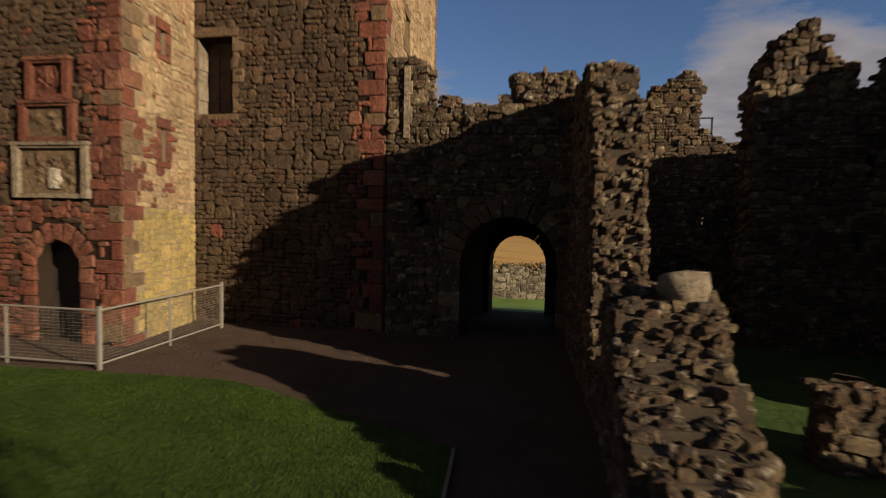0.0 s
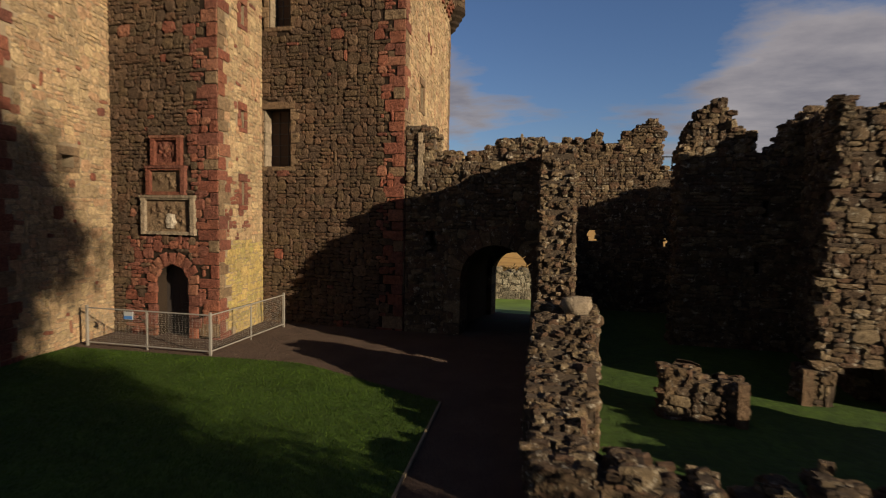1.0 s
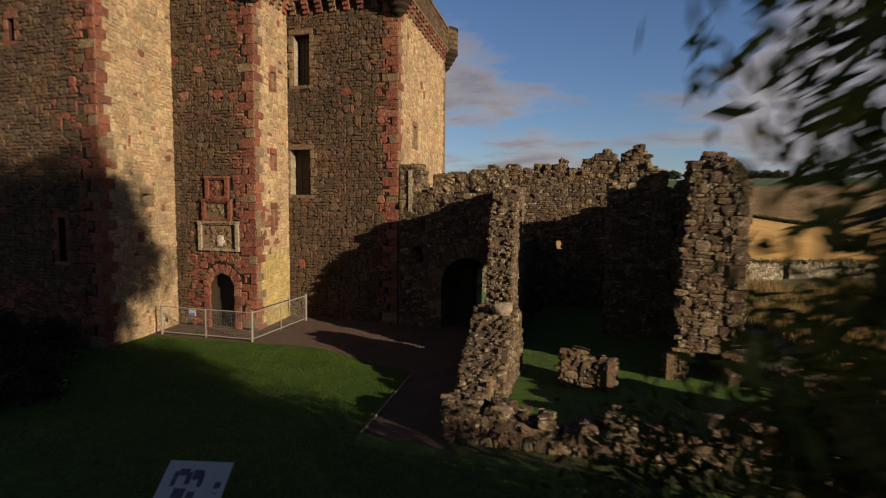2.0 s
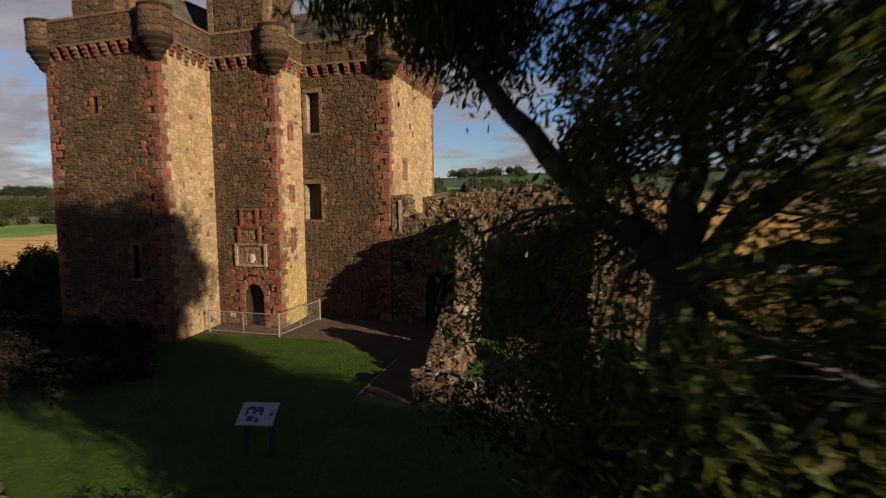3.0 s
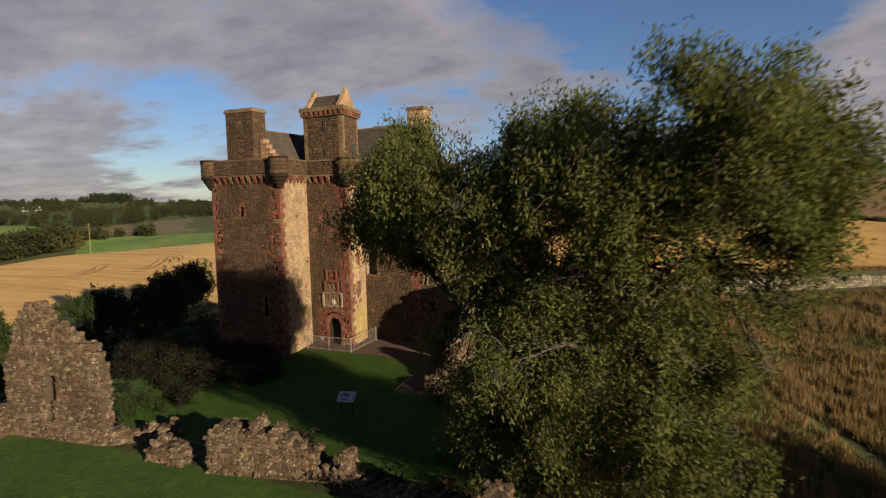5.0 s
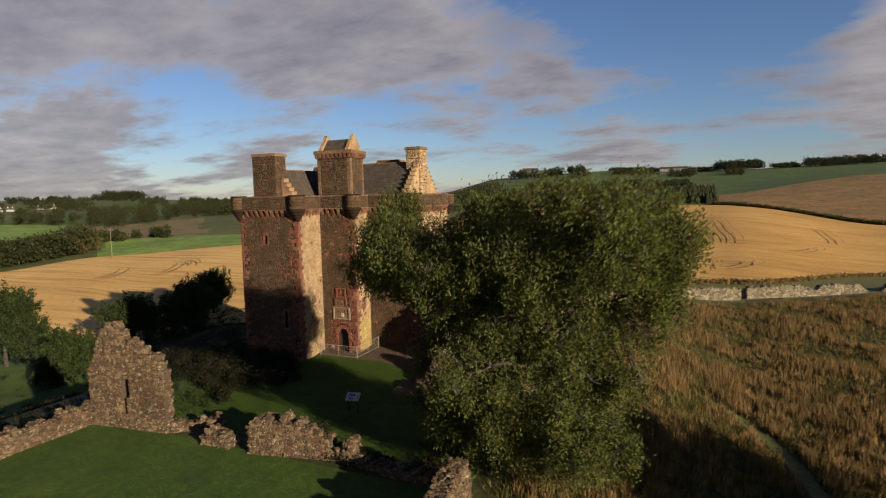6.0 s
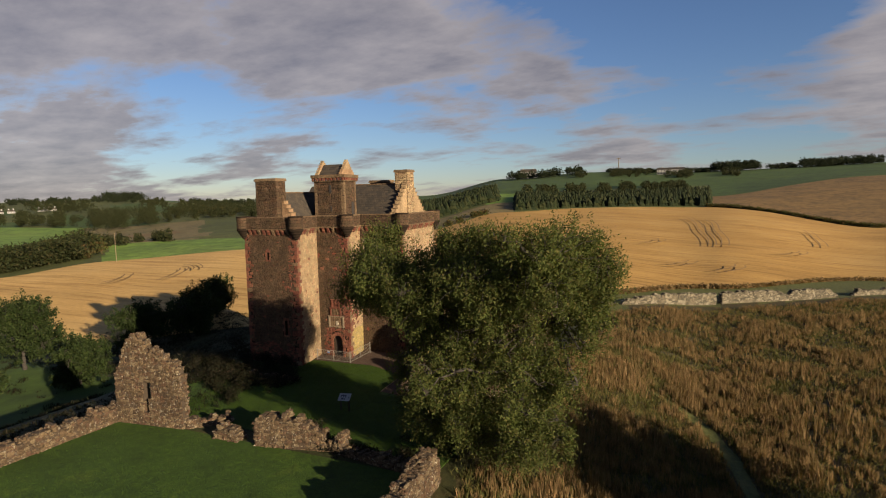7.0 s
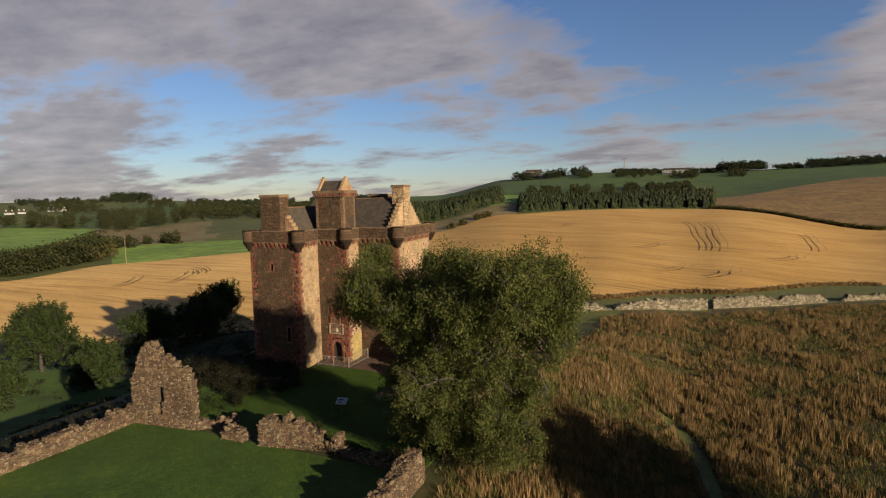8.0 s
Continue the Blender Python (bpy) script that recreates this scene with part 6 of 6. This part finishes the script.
def rough_herbage():
    """Weeds and long grass over the slope west of the castle and round its foot."""
    rng = np.random.RandomState(67)
    k = 44000
    x, y = rng.uniform(-75, -11, k), rng.uniform(-40, 45, k)
    clump = np.array([noise.noise((a / 5, b / 5, 2.0)) + 0.6 * noise.noise((a / 1.5, b / 1.5, 6.0)) for a, b in zip(x, y)])
    in_lawn = (x > -15.8) & (y < -8.4)
    in_castle = (x > -20) & (y > 5.4)
    keep = (clump > np.where((x < -22) & (y < 12), 0.25, -0.35)) & ~in_lawn & ~in_castle & ((x < -15.5) | (y < 4.5)) & ((y > -7) | (x < -16)) & ((x < -12.5) | (y < 3.0))
    x, y, clump = x[keep], y[keep], clump[keep]
    z = np.array([ground_z(a, b) for a, b in zip(x, y)])
    vs = []
    for q in range(5):
        n = len(x)
        a = rng.uniform(0, 6.283, n)
        h = (0.15 + 0.35 * np.clip(clump, 0, 1)) * rng.uniform(0.6, 1.3, n)
        w = rng.uniform(0.02, 0.06, n)
        bx, by = x + rng.normal(0, 0.2, n), y + rng.normal(0, 0.2, n)
        lean = rng.normal(0, 0.14, (n, 2))
        v = np.empty((n, 3, 3))
        v[:, 0] = np.column_stack([bx - w * np.cos(a), by - w * np.sin(a), z - 0.05])
        v[:, 1] = np.column_stack([bx + w * np.cos(a), by + w * np.sin(a), z - 0.05])
        v[:, 2] = np.column_stack([bx + lean[:, 0], by + lean[:, 1], z + h])
        vs.append(v.reshape(-1, 3))
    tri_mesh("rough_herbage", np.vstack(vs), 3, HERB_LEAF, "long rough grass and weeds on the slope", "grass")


rough_herbage()


def court_weeds():
    """Nettles and long grass along the tumbled court wall and over the old footing."""
    rng = np.random.RandomState(68)
    k = 15000
    x, y = rng.uniform(-18.5, 9.2, k), rng.uniform(-8.3, 4.2, k)
    along_wall = -(y + 6.9) * 0.3
    by_footing = 0.46 - np.abs(y - 1.0) * 0.15 - np.clip(x + 10.0, 0, 9) * 0.45
    reach = np.where(x > -4, np.maximum(along_wall, by_footing), by_footing)
    on = np.array([noise.noise((a / 1.6, b / 1.2, 3.0)) + c > 0.0 for a, b, c in zip(x, y, reach)]) & ((x < -10.5) | (y < 3.2))
    x, y = x[on], y[on]
    base = np.column_stack([x, y, rng.uniform(0.04, 0.5, len(x)) * np.where(x < -8, 1.3, 0.8)])
    # leaf colour carries shade that the sun here does not leave
    tri_mesh("court_weeds", leaves_at(base, rng, 0.085, 0.15, 11), 4, HERB_LEAF, "nettles and weeds along the tumbled wall, darkened as if shaded", "weeds")


court_weeds()


def fir_wood(name, spots, label):
    m = Mesh()
    rng = random.Random(5)
    for x, y, z, h in spots:
        w = h * rng.uniform(0.36, 0.5)
        for a, b, f in ((0.05, 0.6, 1.0), (0.35, 0.82, 0.8), (0.62, 1.0, 0.5)):
            n = 7
            base = [(x + w * f * rng.uniform(0.7, 1.2) * math.cos(6.283 * i / n), y + w * f * rng.uniform(0.7, 1.2) * math.sin(6.283 * i / n), z + h * (a + rng.uniform(-0.03, 0.03))) for i in range(n)]
            m.add(base + [(x, y, z + h * b)], [(i, (i + 1) % n, n) for i in range(n)])
    whole(name, m, FIR, label, "wood", "stuff")


def broad_wood(name, spots, label, material, leaf=0.62):
    """Far broadleaf woods: crowns of loose leaf clumps."""
    rng = np.random.RandomState(17)
    pts = []
    for x, y, z, h in spots:
        n = 24
        u = rng.normal(0, 1, (n, 3))
        u /= np.linalg.norm(u, axis=1)[:, None]
        u *= rng.uniform(0.5, 1.0, (n, 1)) * np.array([h * 0.42, h * 0.42, h * 0.42])
        pts.append(np.array([x, y, z + h * 0.55]) + u)
    v = leaves_at(np.vstack(pts), rng, leaf, 0.75, 7)
    tri_mesh(name, v, 4, material, label, "wood")


def spots(az0, az1, k0, f0, k1, f1, count, h0, h1, seed, clumps=False):
    """Places between two of the land's marks over a stretch of bearings."""
    rng = random.Random(seed)
    out = []
    for _ in range(count):
        az = rng.uniform(az0, az1)
        if clumps and noise.noise((az * 0.9, seed * 3.1, 0.0)) < 0.02:
            continue
        r0, r1 = land(az, k0)[0] * f0, land(az, k1)[0] * f1
        x, y, z = at_bearing(az, rng.uniform(r0, r1))
        out.append((x, y, z - 0.5, rng.uniform(h0, h1)))
    return out


fir_wood("fir_plantation", spots(-18.0, -0.2, 2, 1.03, 3, 1.12, 3200, 4, 8, 1) + spots(-29.5, -19.8, 3, 1.05, 4, 1.12, 2000, 5, 9.5, 2), "dense dark fir plantation beyond the stubble")
broad_wood("hilltop_wood", spots(-17, -0.5, 3, 1.1, 4, 1.05, 420, 5, 9, 43, True) + spots(-12, 3, 5, 0.8, 5, 0.93, 260, 7, 12, 44, True), "dark broken woods below the hilltop", WOOD_LEAF, 0.9)
broad_wood("hillside_wood", spots(-66, -38, 4, 1.15, 5, 0.5, 520, 6, 11, 41, True) + spots(-66, -34, 5, 0.5, 5, 0.9, 620, 8, 14, 42, True), "patchy dark woods over the far hillside", WOOD_LEAF, 0.9)
broad_wood("valley_wood", spots(-65, -57, 2, 1.06, 3, 1.0, 190, 2.5, 10, 3) + spots(-57.5, -50, 3, 0.97, 3, 1.1, 70, 2.5, 6, 31, True) + spots(-50.5, -38, 4, 1.35, 5, 0.52, 300, 8, 14, 4) + spots(-64, -56, 4, 1.2, 5, 0.42, 120, 5, 9, 32, True) + spots(-57, -52, 4, 1.1, 5, 0.5, 120, 7, 13, 39), "dark broadleaf belt along the valley", WOOD_LEAF)
broad_wood("autumn_wood", spots(-65, -56, 2, 1.08, 3, 1.02, 80, 3, 7, 33) + spots(-52, -38, 4, 1.35, 5, 0.5, 50, 6, 10, 34), "russet trees in the valley belt", BROWN_LEAF)
broad_wood("skyline_wood", spots(-64, -33, 5, 0.75, 5, 0.97, 520, 8, 15, 5, True) + spots(-19.5, -11, 5, 0.86, 5, 0.98, 130, 11, 19, 6, True) + spots(-18.6, -13.5, 5, 0.87, 5, 0.92, 40, 10, 18, 11) + spots(-56, -52.8, 5, 0.9, 5, 0.98, 120, 14, 24, 35) + spots(-9, 0, 5, 0.95, 5, 0.99, 150, 6, 10, 36) + spots(0.2, 3.8, 5, 0.95, 5, 0.99, 130, 13, 20, 37) + spots(7, 12.4, 5, 0.93, 5, 0.99, 190, 9, 18, 38) + spots(3.8, 7, 5, 0.95, 5, 0.99, 40, 6, 11, 7, True), "dark trees massed on the skyline", DARK_LEAF, 1.2)
broad_wood("field_hedges", spots(-44, -21, 2, 1.0, 2, 1.03, 40, 2, 4, 8) + spots(-0.4, 12.4, 2, 1.0, 2, 1.012, 260, 0.8, 1.3, 9), "low hedges and weeds round the fields", BROWN_LEAF)


def house(name, label, az, r, w, d, h, roof_h, storeys, bays, turn=0.0):
    x, y, z = at_bearing(az, r)
    ob = thing(name, label, "house")
    ob.matrix_basis = Matrix.Translation((x, y, z)) @ Matrix.Rotation(radians(-az + turn), 4, "Z")
    m = Mesh()
    m.box(-w / 2, -d / 2, -3, w / 2, d / 2, h)
    part("wall", m, WALL_WHITE, ob)
    t = Mesh()
    t.add([(-w / 2 - .3, -d / 2 - .3, h), (w / 2 + .3, -d / 2 - .3, h), (w / 2 + .3, d / 2 + .3, h), (-w / 2 - .3, d / 2 + .3, h), (-w / 2 + 1, 0, h + roof_h), (w / 2 - 1, 0, h + roof_h)], [(0, 1, 5, 4), (2, 3, 4, 5), (1, 2, 5), (3, 0, 4), (3, 2, 1, 0)])
    part("roof", t, SLATE, ob)
    for s in range(storeys):
        for b in range(bays):
            q = Mesh()
            cx, cz = -w / 2 + w * (b + 0.5) / bays, h * (s + 0.35) / storeys
            q.box(cx - w / bays * 0.2, -d / 2 - 0.06, cz, cx + w / bays * 0.2, -d / 2 + 0.05, cz + h / storeys * 0.5)
            part("window", q, LEAD, ob)
    for cx in (-w * 0.3, w * 0.3):
        c = Mesh()
        c.box(cx - 0.8, -0.5, h + roof_h * 0.5, cx + 0.8, 0.5, h + roof_h + 1.6)
        part("chimney", c, WALL_WHITE, ob)


house("mansion", "pale mansion house among trees on the hill", -3.4, 1020, 42, 12, 8, 3.5, 2, 9)
house("mansion", "pale house behind tall pines on the hill", -16.6, 1040, 30, 12, 12, 5, 2, 6)
for az, r, w in ((-62.4, 1000, 9), (-60.4, 1030, 10), (-59.7, 1040, 13), (-63.2, 980, 11)):
    house("farm_steading", "distant white farm building", az, r, w, 6, 2.6, 2.4, 1, 3)


def pole(name, label, az, r, h, w):
    x, y, z = at_bearing(az, r)
    m = Mesh()
    m.tube((x, y, z - 0.5), (x, y, z + h), w, w * 0.6, 8)
    for q in (0.94,):
        m.box(x - w * 5, y - w * 0.5, z + h * q, x + w * 5, y + w * 0.5, z + h * q + w)
    whole(name, m, TIMBER, label, "pole")


pole("power_pole", "wooden power pole at the stubble edge", -55.3, 216, 9.5, 0.12)
pole("radio_mast", "thin radio mast on the hilltop", -8.0, 1140, 27, 0.9)


def tyre_tracks():
    m = Mesh()
    rng = random.Random(12)
    for az, r, turn, span in ((-0.3, 192, 1.18, 120), (0.7, 192, 1.16, 110), (8.3, 226, 1.2, 60), (4.8, 189, 0.3, 18), (0.0, 146, 0.3, 13), (-4.4, 150, 0.1, 12), (-6.5, 190, 0.3, 18), (-52, 165, 0.3, 16), (-49, 172, 0.9, 14), (-56.5, 170, 0.2, 14), (-14, 250, 0.5, 22)):
        x, y, _ = at_bearing(az, r)
        heading = radians(90 - az) + turn - 1.2
        for side in (-1.1, 1.1):
            px, py, h = x, y, heading
            last = None
            for k in range(26):
                nx, ny = px + math.cos(h) * span / 26, py + math.sin(h) * span / 26
                h += (0.035 if span < 40 else 0.004) + 0.02 * math.sin(k * 0.4)
                o = (-math.sin(h), math.cos(h))
                pair = [(nx + o[0] * (side + w), ny + o[1] * (side + w)) for w in (-0.2, 0.2)]
                now = [(a, b, ground_z(a, b) + 0.9) for a, b in pair]
                if last:
                    m.add([last[0], last[1], now[1], now[0]], [(0, 1, 2, 3)])
                last, px, py = now, nx, ny
    whole("tyre_tracks", m, TRACK, "darker wheel tracks pressed into the stubble", "tracks", "stuff")


tyre_tracks()
